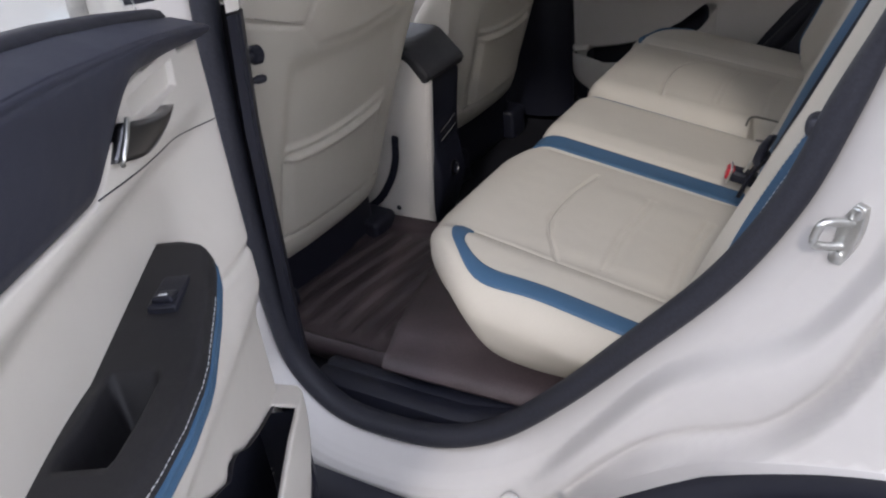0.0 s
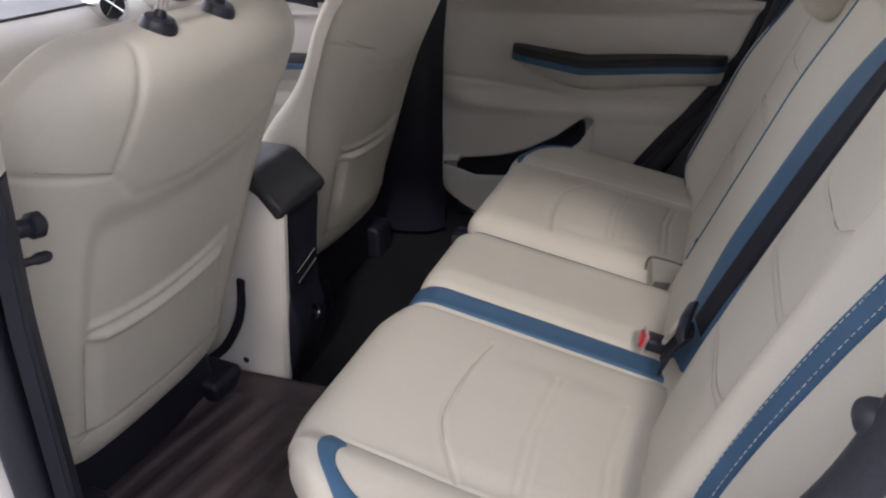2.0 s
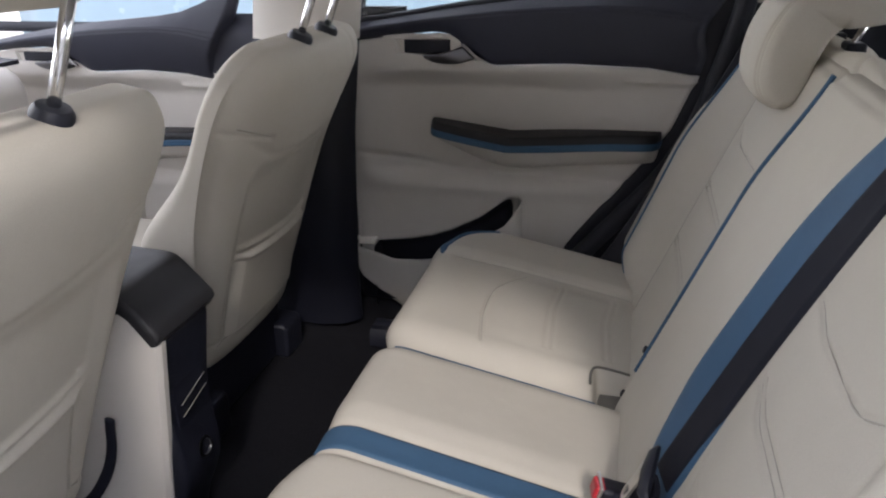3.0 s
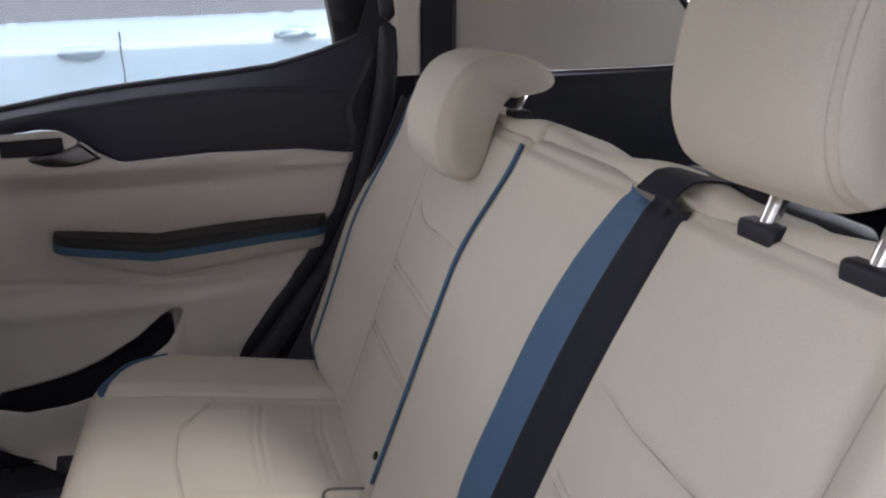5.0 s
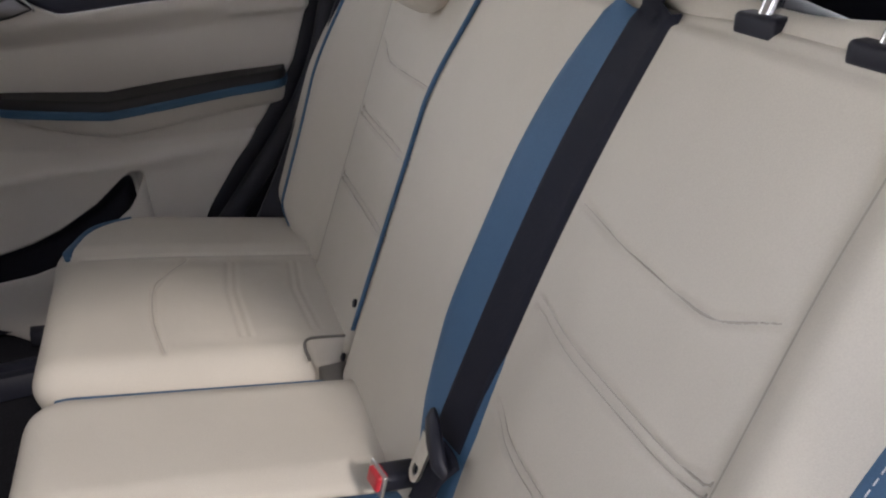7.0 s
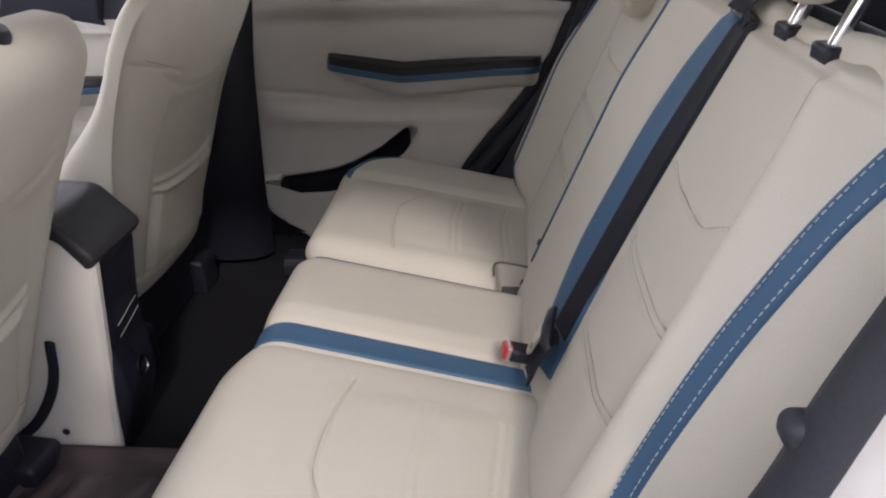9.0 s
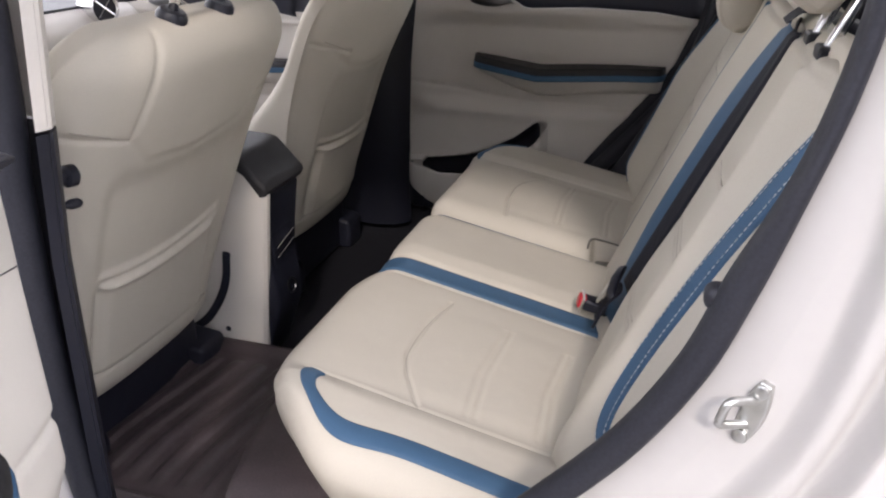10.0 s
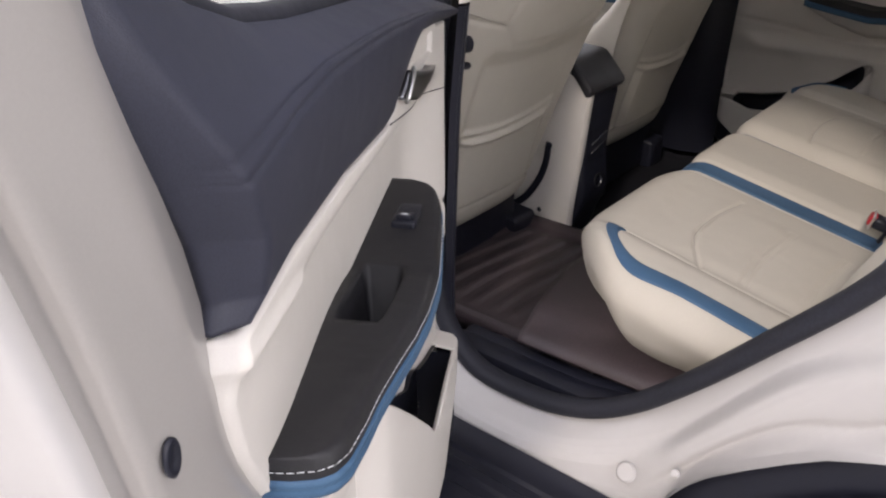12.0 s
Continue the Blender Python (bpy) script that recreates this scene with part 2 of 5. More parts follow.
# ---- the near side of the body: the door opening, its seal, the sill and the rear quarter ----
OPENING = [(-0.700, 1.50), (-0.722, 1.30), (-0.731, 1.15), (-0.738, 1.06), (-0.750, 0.963), (-0.757, 0.76), (-0.749, 0.607), (-0.728, 0.517), (-0.658, 0.452), (-0.555, 0.443),
           (-0.456, 0.462), (-0.370, 0.512), (-0.284, 0.595), (-0.200, 0.692), (-0.110, 0.802), (-0.056, 0.896), (-0.028, 0.976), (-0.005, 1.06), (0.012, 1.13), (0.022, 1.20), (0.025, 1.28), (-0.005, 1.41), (-0.11, 1.51), (-0.30, 1.545), (-0.55, 1.545)]
ring = spline(OPENING + OPENING[:1], 221)[:-1]
dr = np.roll(ring, -1, 0) - np.roll(ring, 1, 0)
dr /= np.linalg.norm(dr, axis=1, keepdims=True)
ring_out = np.stack([dr[:, 1], -dr[:, 0]], 1)          # away from the opening's middle
if ((ring - ring.mean(0)) * ring_out).sum() < 0:
    ring_out = -ring_out
REAR = [(-0.002, 0.672), (0.006, 0.664), (0.014, 0.658), (0.024, 0.650), (0.034, 0.643), (0.046, 0.637), (0.058, 0.632), (0.074, 0.627), (0.090, 0.622), (0.106, 0.618), (0.124, 0.615), (0.144, 0.612), (0.164, 0.610), (0.186, 0.608), (0.216, 0.606), (0.30, 0.603), (0.42, 0.600)]
SILL = [(-0.002, 0.668), (0.003, 0.658), (0.008, 0.646), (0.013, 0.634), (0.018, 0.622), (0.024, 0.612), (0.030, 0.604), (0.040, 0.597), (0.050, 0.594), (0.058, 0.592), (0.064, 0.590), (0.070, 0.589), (0.076, 0.588), (0.083, 0.587), (0.09, 0.586), (0.10, 0.585), (0.11, 0.584)]
PILLAR = [(-0.002, 0.672), (0.006, 0.660), (0.014, 0.648), (0.022, 0.636), (0.030, 0.624), (0.040, 0.612), (0.050, 0.604), (0.06, 0.598), (0.07, 0.594), (0.08, 0.591), (0.09, 0.589), (0.10, 0.587), (0.11, 0.586), (0.12, 0.585), (0.13, 0.585), (0.14, 0.585), (0.15, 0.585)]
w_rear = smooth_step((ring[:, 0] + 0.46) / 0.16) * smooth_step((1.5 - ring[:, 1]) / 0.2)
w_sill = (1 - w_rear) * smooth_step((0.72 - ring[:, 1]) / 0.16)
w_pil = 1 - w_rear - w_sill
rows = []
for k in range(len(REAR)):
    rear_k = np.tile(REAR[k], (len(ring), 1))
    prof = w_rear[:, None] * rear_k + w_sill[:, None] * SILL[k] + w_pil[:, None] * PILLAR[k]
    p = ring + ring_out * prof[:, :1]
    rows.append(np.stack([p[:, 0], prof[:, 1], p[:, 1]], 1))
rows = np.array(rows)
# finer rows from the seal outwards, then the two swept steps pressed into the rear quarter
fine = np.linspace(0, len(REAR) - 1, 129)
at = np.minimum(fine.astype(int), len(REAR) - 2)
rows = rows[at] + (fine - at)[:, None, None] * (rows[at + 1] - rows[at])
rows = np.concatenate([rows, rows[:, :1]], 1)


def swept(line, p):
    """Signed distance below a swept line, positive on its lower, rear side."""
    q = spline(line, 160)
    d = np.hypot(p[..., 0, None] - q[:, 0], p[..., 2, None] - q[:, 1])
    i = d.argmin(-1)
    t = np.gradient(q, axis=0)
    t = (t / np.linalg.norm(t, axis=1, keepdims=True))[i]
    return t[..., 1] * (p[..., 0] - q[i, 0]) - t[..., 0] * (p[..., 2] - q[i, 1])


STEP_1 = [(-0.36, 0.44), (-0.30, 0.520), (-0.249, 0.587), (-0.177, 0.682), (-0.121, 0.733), (-0.062, 0.774), (-0.031, 0.805), (-0.011, 0.839), (0.010, 0.885), (0.030, 0.97), (0.042, 1.08), (0.045, 1.30), (0.02, 1.45)]
STEP_2 = [(-0.34, 0.40), (-0.29, 0.465), (-0.233, 0.544), (-0.179, 0.606), (-0.133, 0.641), (-0.079, 0.669), (-0.042, 0.699), (-0.014, 0.740), (0.006, 0.782), (0.022, 0.832), (0.050, 0.92), (0.075, 1.05), (0.085, 1.30), (0.06, 1.45)]
d1, d2 = swept(STEP_1, rows), swept(STEP_2, rows)
here = smooth_step((rows[..., 0] + 0.36) / 0.10) * smooth_step((1.46 - rows[..., 2]) / 0.1)
rows[..., 1] += here * (-0.022 * smooth_step((d1 + 0.003) / 0.016) + 0.010 * smooth_step((d1 - 0.02) / 0.05) + 0.008 * np.exp(-((d2 / 0.007) ** 2)) - 0.028 * smooth_step((d2 - 0.001) / 0.012))
car_body = thing("car", "glossy white car with an open rear door", "car")
z_arch = spline([(-0.335, 0.30), (-0.300, 0.40), (-0.260, 0.500), (-0.236, 0.534), (-0.205, 0.566), (-0.128, 0.628), (-0.075, 0.660), (0.046, 0.702), (0.20, 0.718), (0.36, 0.700), (0.50, 0.63), (0.60, 0.50)], 80)
low = np.interp(rows[..., 0], z_arch[:, 0], z_arch[:, 1], left=0.0) + 0.002
cut = (rows[..., 2] < low) & (rows[..., 0] > -0.30) & (rows[..., 1] < 0.64)
rows[..., 2] = np.where(cut, low, rows[..., 2])
v, f = grid(rows)
side = part("side_panel", v, f, PAINT, car_body, "white painted door frame and rear quarter", sharp=False)
# rubber seal round the opening
loops = []
for off, y in ((0.004, 0.666), (0.003, 0.656), (-0.002, 0.649), (-0.010, 0.647), (-0.018, 0.650), (-0.023, 0.658), (-0.024, 0.668), (-0.020, 0.680), (-0.006, 0.690)):
    slim = 1 - 0.5 * smooth_step((ring[:, 1:] - 0.97) / 0.12) * (ring[:, :1] > -0.3) if off < 0 else 1.0
    q = ring + ring_out * off * slim
    loops.append(np.stack([q[:, 0], np.full(len(q), y), q[:, 1]], 1))
loops = np.array(loops)
v, f = grid(np.concatenate([loops, loops[:, :1]], 1))
part("door_seal", v, f, RUBBER, car_body, "black rubber door seal", sharp=False)
# sill cladding below the door, black with long ribs
prof = [(0.586, 0.412), (0.575, 0.404), (0.56, 0.400), (0.545, 0.401), (0.540, 0.396), (0.525, 0.396), (0.520, 0.400), (0.505, 0.399), (0.500, 0.394), (0.485, 0.393), (0.480, 0.397), (0.465, 0.394), (0.45, 0.380), (0.445, 0.35), (0.47, 0.27), (0.60, 0.22)]
v, f = grid([[(x, y, z) for y, z in prof] for x in np.linspace(-1.7, -0.20, 12)])
part("sill_cladding", v, f, BLACK, car_body, "black ribbed plastic sill cladding")
# wheel arch flare
arch = spline([(-0.335, 0.30), (-0.300, 0.40), (-0.260, 0.500), (-0.236, 0.534), (-0.205, 0.566), (-0.128, 0.628), (-0.075, 0.660), (0.046, 0.702), (0.20, 0.718), (0.36, 0.700), (0.50, 0.63), (0.60, 0.50), (0.63, 0.30)], 60)
mid = np.array([0.15, 0.32])
rows = []
for s, y in ((0.998, 0.640), (0.998, 0.602), (0.996, 0.594), (0.985, 0.588), (0.975, 0.580), (0.95, 0.574), (0.90, 0.572), (0.86, 0.576), (0.845, 0.59), (0.84, 0.66)):
    q = mid + (arch - mid) * s
    rows.append(np.stack([q[:, 0], np.full(len(q), y), q[:, 1]], 1))
v, f = grid(rows)
part("wheel_arch", v, f, BLACK, car_body, "black plastic wheel arch flare", sharp=False)
v, f = lathe([(-0.10, 0.20), (-0.11, 0.30), (-0.09, 0.335), (0.09, 0.335), (0.11, 0.30), (0.10, 0.20)], (0.15, 0.63, 0.335), (0, 1, 0), 40)
part("tyre", v, f, RUBBER, car_body, "black rubber tyre")
# sealing plugs on the sill and at the arch
for p, r in (((-0.338, 0.598, 0.461), 0.015), ((-0.262, 0.575, 0.520), 0.006)):
    v, f = lathe([(0, r), (0.002, r), (0.005, r * 0.8), (0.006, 0.001)], p, (-0.1, -0.75, 0.6), 18)
    part("plug", v, f, PAINT, car_body, "white round sealing plug")

# striker on the rear door frame
striker = thing("door_striker", "bare steel door striker loop bolted to the white frame", "striker")
ax = np.array([0.23, 0.0, 0.97])
nr = np.array([-0.80, -0.57, 0.19])
nr /= np.linalg.norm(nr)
tr = np.cross(ax, nr)
tr /= np.linalg.norm(tr)
ax = np.cross(nr, tr)
base = np.array([-0.0145, 0.637, 0.889])
flat_n = np.array([-0.46, -0.88, 0.10])
flat_n /= np.linalg.norm(flat_n)
flat_t = np.cross(ax, flat_n)
flat_t /= np.linalg.norm(flat_t)


def oriented(pts, c, a, b, n):
    pts = np.array(pts, float)
    return np.array(c) + pts[:, :1] * a + pts[:, 1:2] * b + pts[:, 2:] * n


v, f = soft_box((-0.029, -0.010, -0.005), (0.029, 0.010, 0.003), 0.002, (12, 3, 1), 2, lambda p: oriented(p * np.stack([np.ones(len(p)), 1 - 0.55 * (np.abs(p[:, 0]) / 0.029) ** 2, np.ones(len(p))], 1), base, ax, flat_t, flat_n))
part("base_plate", v, f, STEEL, striker)
loop = spline([(-0.012, 0, -0.004), (-0.012, 0, 0.022), (-0.008, 0, 0.029), (0.008, 0, 0.029), (0.012, 0, 0.022), (0.012, 0, -0.004)], 24)
v, f = tube(oriented(loop, base, ax, tr, nr), 0.0037, 10)
part("loop", v, f, STEEL, striker)
for a in (-0.022, 0.022):
    v, f = lathe([(0.004, 0.006), (0.008, 0.0058), (0.009, 0.004)], oriented([(a, 0, -0.002)], base, ax, flat_t, flat_n)[0], flat_n, 12)
    part("bolt", v, f, STEEL, striker)

# ---- inner side: pillar trims, sill trim, roof, far side, cargo space ----
cabin = thing("cabin_trim", "black and beige interior trim of the cabin", "interior trim", kind="structure")


def sheet(name, rows, depth, mat, label="", parent=cabin, sharp=True):
    v, f = thick(rows, depth)
    return part(name, v, f, mat, parent, label, sharp=sharp)


def pillar_sheet(name, z0, z1, mat, side=1, label="", shift=0.0):
    """Trim on the pillar between the front and the rear door, on the near side or mirrored."""
    rows = []
    for z in np.linspace(z0, z1, 14):
        xr = np.interp(z, [0.45, 0.6, 0.9, 1.06, 1.2, 1.5], [-0.700, -0.702, -0.690, -0.672, -0.655, -0.63]) + shift
        prof = [(xr - 0.020, 0.668), (xr - 0.016, 0.680), (xr - 0.026, 0.696), (xr - 0.05, 0.716), (xr - 0.10, 0.728), (xr - 0.20, 0.722), (xr - 0.24, 0.70), (xr - 0.245, 0.62)]
        rows.append([(x, y if side > 0 else 2 * C - y, z) for x, y in prof])
    sheet(name, rows, (0, -0.006 * side, 0), mat, label)


pillar_sheet("pillar_lower_trim", 0.44, 1.048, BLACK, 1, "black plastic lower pillar trim")
pillar_sheet("pillar_upper_trim", 1.052, 1.56, TRIM, 1, "beige plastic upper pillar trim")
pillar_sheet("pillar_lower_trim", 0.44, 1.075, BLACK, -1, "black plastic lower pillar trim", -0.075)
pillar_sheet("pillar_upper_trim", 1.08, 1.56, TRIM, -1, "beige plastic upper pillar trim", -0.075)
# outer skin of the near middle pillar and front door edge
sheet("front_door_skin", [[(-0.86 + 0.02 * math.sin(z), y, z) for y in (0.60, 0.575, 0.56)] + [(-1.75, 0.545, z)] for z in np.linspace(0.42, 1.10, 8)], (0, 0.02, 0), PAINT, "white painted front door")
sheet("front_door_frame", [[(x, 0.575 + (z - 1.1) * 0.25, z) for x in (-0.86, -0.91)] for z in np.linspace(1.10, 1.55, 6)], (0, 0.02, 0), BLACK, "black window frame of the front door")

# coat hook on the pillar trim, and the rubber stop on the rear door frame
for (x, y, z), r in (((-0.752, 0.735, 0.976), 0.013), ((-0.752, 0.733, 0.943), 0.006)):
    v, f = lathe([(-0.02, r * 0.7), (0.006, r * 0.7), (0.010, r), (0.020, r), (0.024, r * 0.6)], (x, y, z), (0.25, 1, -0.1), 14)
    part("coat_hook", v, f, BLACK, cabin, "small black hook")
v, f = soft_box((-0.062, 0.662, 0.957), (-0.034, 0.688, 0.978), 0.009, (4, 4, 4), 3)
part("rubber_stop", v, f, RUBBER, cabin, "black rubber stop")

# floor pan and tunnel
sheet("floor", [[(x, y, 0.408) for y in np.linspace(0.67, 2 * C - 0.67, 8)] for x in np.linspace(-2.0, 1.0, 10)], (0, 0, -0.03), CARPET, "dark carpeted floor")
v, f = soft_box((-2.0, C - 0.08, 0.40), (-0.86, C + 0.06, 0.45), 0.02, (6, 4, 2), 3)
part("tunnel", v, f, CARPET, cabin, "dark carpeted tunnel")
# scuff plate inside the sill
prof = [(0.700, 0.455), (0.705, 0.478), (0.715, 0.484), (0.735, 0.484), (0.742, 0.480), (0.75, 0.484), (0.765, 0.482), (0.772, 0.470), (0.775, 0.448)]
for s in (1, -1):
    sheet("scuff_plate", [[(x, y if s > 0 else 2 * C - y, z - 0.020 + 0.06 * smooth_step((x + 0.50) / 0.25)) for y, z in prof] for x in np.linspace(-0.74, -0.16, 12)], (0, 0, -0.004), BLACK, "black plastic sill plate")
# lower quarter trim beside the cushion
for s in (-1,):
    rows = []
    for t in np.linspace(0, 1, 14):
        x0, z0 = -0.36 + 0.35 * t, 0.50 + 0.62 * t ** 1.25
        rows.append([(x0, (0.700 if s > 0 else 2 * C - 0.700), z0), (x0 + 0.03, (0.712 if s > 0 else 2 * C - 0.712), z0 - 0.015), (x0 + 0.12, (0.716 if s > 0 else 2 * C - 0.716), z0 - 0.06), (x0 + 0.30, (0.72 if s > 0 else 2 * C - 0.72), z0 - 0.10)])
    sheet("quarter_trim", rows, (0, -0.006 * s, 0), BLACK, "black plastic trim beside the rear seat")

# dark pillar skin behind the far door's front edge
sheet("far_pillar_skin", [[(x, 2.125, z) for x in np.linspace(-1.06, -0.70, 6)] for z in np.linspace(0.43, 1.13, 8)], (0, 0.01, 0), BLACK, "black pillar skin")

# headliner and roof
rows = [[(x, y, 1.585 - 0.05 * ((y - C) / 0.75) ** 4 - 0.03 * ((x + 0.4) / 1.4) ** 2) for y in np.linspace(C - 0.74, C + 0.74, 12)] for x in np.linspace(-1.50, 1.0, 14)]
tagged(part("ceiling", *thick(rows, (0, 0, 0.02)), HEADLINER, sharp=False), "light grey fabric headliner of the cabin", "headliner", kind="structure")
rows = [[(x, y, 1.63 - 0.07 * ((y - C) / 0.78) ** 4 - 0.035 * ((x + 0.4) / 1.4) ** 2) for y in np.linspace(C - 0.80, C + 0.80, 12)] for x in np.linspace(-1.55, 1.05, 14)]
v, f = thick(rows, (0, 0, 0.015))
part("roof", v, f, PAINT, car_body, "white painted roof", sharp=False)


# ---- seats ----
def placed(origin, e_s, e_d):
    """Maps (along the seat, across, out of the front face) to the world."""
    o, s, d = np.array(origin, float), np.array(e_s, float), np.array(e_d, float)
    return lambda p: o + p[:, :1] * s + p[:, 1:2] * np.array([0, 1.0, 0]) + p[:, 2:] * d


BACK = placed((-0.190, 0, 0.610), (0.378, 0, 0.926), (-0.926, 0, 0.378))


def flip(y, mirror):
    return 2 * C - y if mirror else y


def back_relief(s, y, mirror):
    """How far the rear backrest's front face stands out; y is that of the near half."""
    y = flip(y, mirror)
    if mirror:
        wing = 0.046 * smooth_step((0.875 - y) / 0.11) * smooth_step((s + 0.02) / 0.10) * (1 - 0.75 * smooth_step((s - 0.28) / 0.24))
        return wing - 0.006 * np.exp(-(((y - 0.885) / 0.010) ** 2)) * smooth_step((0.50 - s) / 0.05)
    k = np.maximum(0.872 - y, 0)
    side = 0.014 * np.exp(-(((y - 0.868) / 0.026) ** 2)) - np.minimum(4.2 * k ** 2 + 0.12 * k, 0.105)
    side = side + 0.030 * smooth_step((0.885 - y) / 0.06) * smooth_step((s + 0.02) / 0.08) * (1 - smooth_step((s - 0.10) / 0.36))
    crease = -0.007 * np.exp(-(((y - 0.908) / 0.012) ** 2)) * smooth_step((0.54 - s) / 0.05)
    swell = 0.010 * np.exp(-(((s - 0.16) / 0.12) ** 2)) * smooth_step((1.17 - y) / 0.08) * smooth_step((y - 0.91) / 0.05)
    mid = -0.013 * smooth_step((y - 1.05) / 0.11) + 0.023 * smooth_step((y - 1.15) / 0.12)
    return side + crease + swell + mid


def back_seams(mirror):
    e = [([(0.388, 1.146), (0.386, 1.10), (0.382, 1.0), (0.385, 0.955), (0.406, 0.916)], 0.0028, 0.0035),
         ([(0.2955, 1.150), (0.2955, 0.930), (0.2955 + 0.006, 0.908)], 0.0028, 0.0038), ([(0.2865, 1.150), (0.2865, 0.930), (0.2865 + 0.006, 0.908)], 0.0028, 0.0038),
         ([(0.1885, 1.150), (0.1885, 0.930), (0.1885 + 0.006, 0.908)], 0.0028, 0.0038), ([(0.1795, 1.150), (0.1795, 0.930), (0.1795 + 0.006, 0.908)], 0.0028, 0.0038),
         ([(0.545, 0.72), (0.545, 1.9)], 0.004, 0.004)]
    return [([(s, flip(y, mirror)) for s, y in pts], w, d) for pts, w, d in e]


def split_edge(s):
    """The line between the two backrests: straight, then leaning to the middle at the top."""
    return 1.503 - 0.072 * smooth_step((s - 0.36) / 0.20)


near_seat = thing("rear_seat", "beige leather rear seat with blue stripes and raised headrest", "car seat", "rear seats")
far_seat = thing("rear_seat", "beige leather rear seat, half in shade, headrest lowered", "car seat", "rear seats")


def backrest(mirror):
    lo, hi = (1.50, 2.000) if mirror else (0.690, 1.50)
    seams = back_seams(mirror)

    def surface(s, y, relief=True):
        s, y = np.atleast_1d(s).astype(float), np.atleast_1d(y).astype(float)
        d = back_relief(s, y, mirror) - groove(s, y, seams)
        edge = np.abs(y - (0.690 if not mirror else 2.000))
        d = d - 0.055 * (1 - np.sqrt(np.clip(1 - (1 - np.minimum(edge / 0.055, 1)) ** 2, 0, 1)))
        return BACK(np.stack([s, y, d], 1))

    def warp(p):
        s, y, d = p.T.copy()
        edge = split_edge(s)
        if mirror:
            y = edge + 0.004 + (y - lo) * (hi - edge - 0.004) / (hi - lo)
        else:
            y = lo + (y - lo) * (edge - lo) / (hi - lo)
        front = smooth_step((d + 0.06) / 0.045)
        d = d + front * (back_relief(s, y, mirror) - groove(s, y, seams))
        return BACK(np.stack([s, y, d], 1))

    n = int((hi - lo) / 0.0031)
    v, f = soft_box((-0.03, lo, -0.11 if mirror else -0.17), (0.565, hi, 0.0), (0.030, 0.03, 0.05), (180, n, 4), 6, warp)
    ob = part("backrest", v, f, LEATHER, far_seat if mirror else near_seat, "beige leather backrest", sharp=False)
    out = (-0.93, 0, 0.38)
    for pts, _, _ in seams[:-1]:
        sew("seam", band(pts, 0.0018, surface, 0.0012, 50, 5, 0.0), SEAM, ob, out)
    # blue stripe on the side bolster, with white stitching
    yb = lambda y: flip(y, mirror)
    out_by = 0.10 if mirror else 0.0
    line = [(s, yb(y - out_by)) for s, y in (((0.02, 0.860), (0.107, 0.858), (0.23, 0.850), (0.38, 0.825), (0.44, 0.815), (0.50, 0.807), (0.545, 0.797)) if mirror else
                                           ((0.112, 0.778), (0.124, 0.792), (0.150, 0.802), (0.20, 0.810), (0.28, 0.818), (0.36, 0.822), (0.44, 0.818), (0.50, 0.808), (0.545, 0.797)))]
    sew("side_stripe", band(line, [0.016, 0.020, 0.023, 0.023, 0.022] if not mirror else 0.012, surface, 0.0022), NAVY, ob, out, "blue leather stripe")
    for off in () if mirror else (0.0065, -0.006):
        stitches("stitching", [(s, y + off) for s, y in line], surface, out, ob, lift=0.004)
    sew("seam", band([(s, yb(y)) for s, y in ((0.03, 0.905), (0.15, 0.902), (0.30, 0.898), (0.42, 0.900), (0.50, 0.892), (0.54, 0.884))], 0.003, surface, 0.001, 60, 3, 0.0), SEAM, ob, out)
    if not mirror:
        line = [(0.048, 1.188), (0.12, 1.203), (0.22, 1.213), (0.30, 1.211), (0.40, 1.206), (0.48, 1.194), (0.547, 1.178)]
        sew("middle_stripe", band(line, [0.06, 0.092, 0.104, 0.096, 0.086, 0.070, 0.045], surface, 0.003), NAVY, ob, out, "wide blue leather stripe")
        # the top of the stripe folds over the edge
    else:
        pts = np.linspace(0.05, 0.545, 50)
        q = BACK(np.stack([pts, split_edge(pts) + 0.002, np.full(50, 0.004)], 1))
        v, f = tube(q, 0.0034, 8)
        part("piping", v, f, NAVY, ob, "blue leather piping")
        for s, y in ((0.075, 1.535), (0.0, 1.515)):
            v, f = lathe([(0, 0.006), (0.003, 0.006), (0.004, 0.004)], surface(s, y)[0], out, 12)
            part("clip", v, f, BLACK, ob, "small black fastener")
    # seat cover panel on top
    v, f = soft_box((0.545, lo + 0.05 if not mirror else 1.436, -0.10), (0.575, (hi - 0.07) if not mirror else (hi - 0.05), -0.012), 0.012, (3, 40, 6), 3,
                    lambda p: BACK(np.stack([p[:, 0] + 0.006 * np.sin(p[:, 1] * 23), p[:, 1], p[:, 2]], 1)))
    part("top_panel", v, f, LEATHER, ob, sharp=False)
    return ob, surface


near_back, near_surface = backrest(False)
far_back, far_surface = backrest(True)


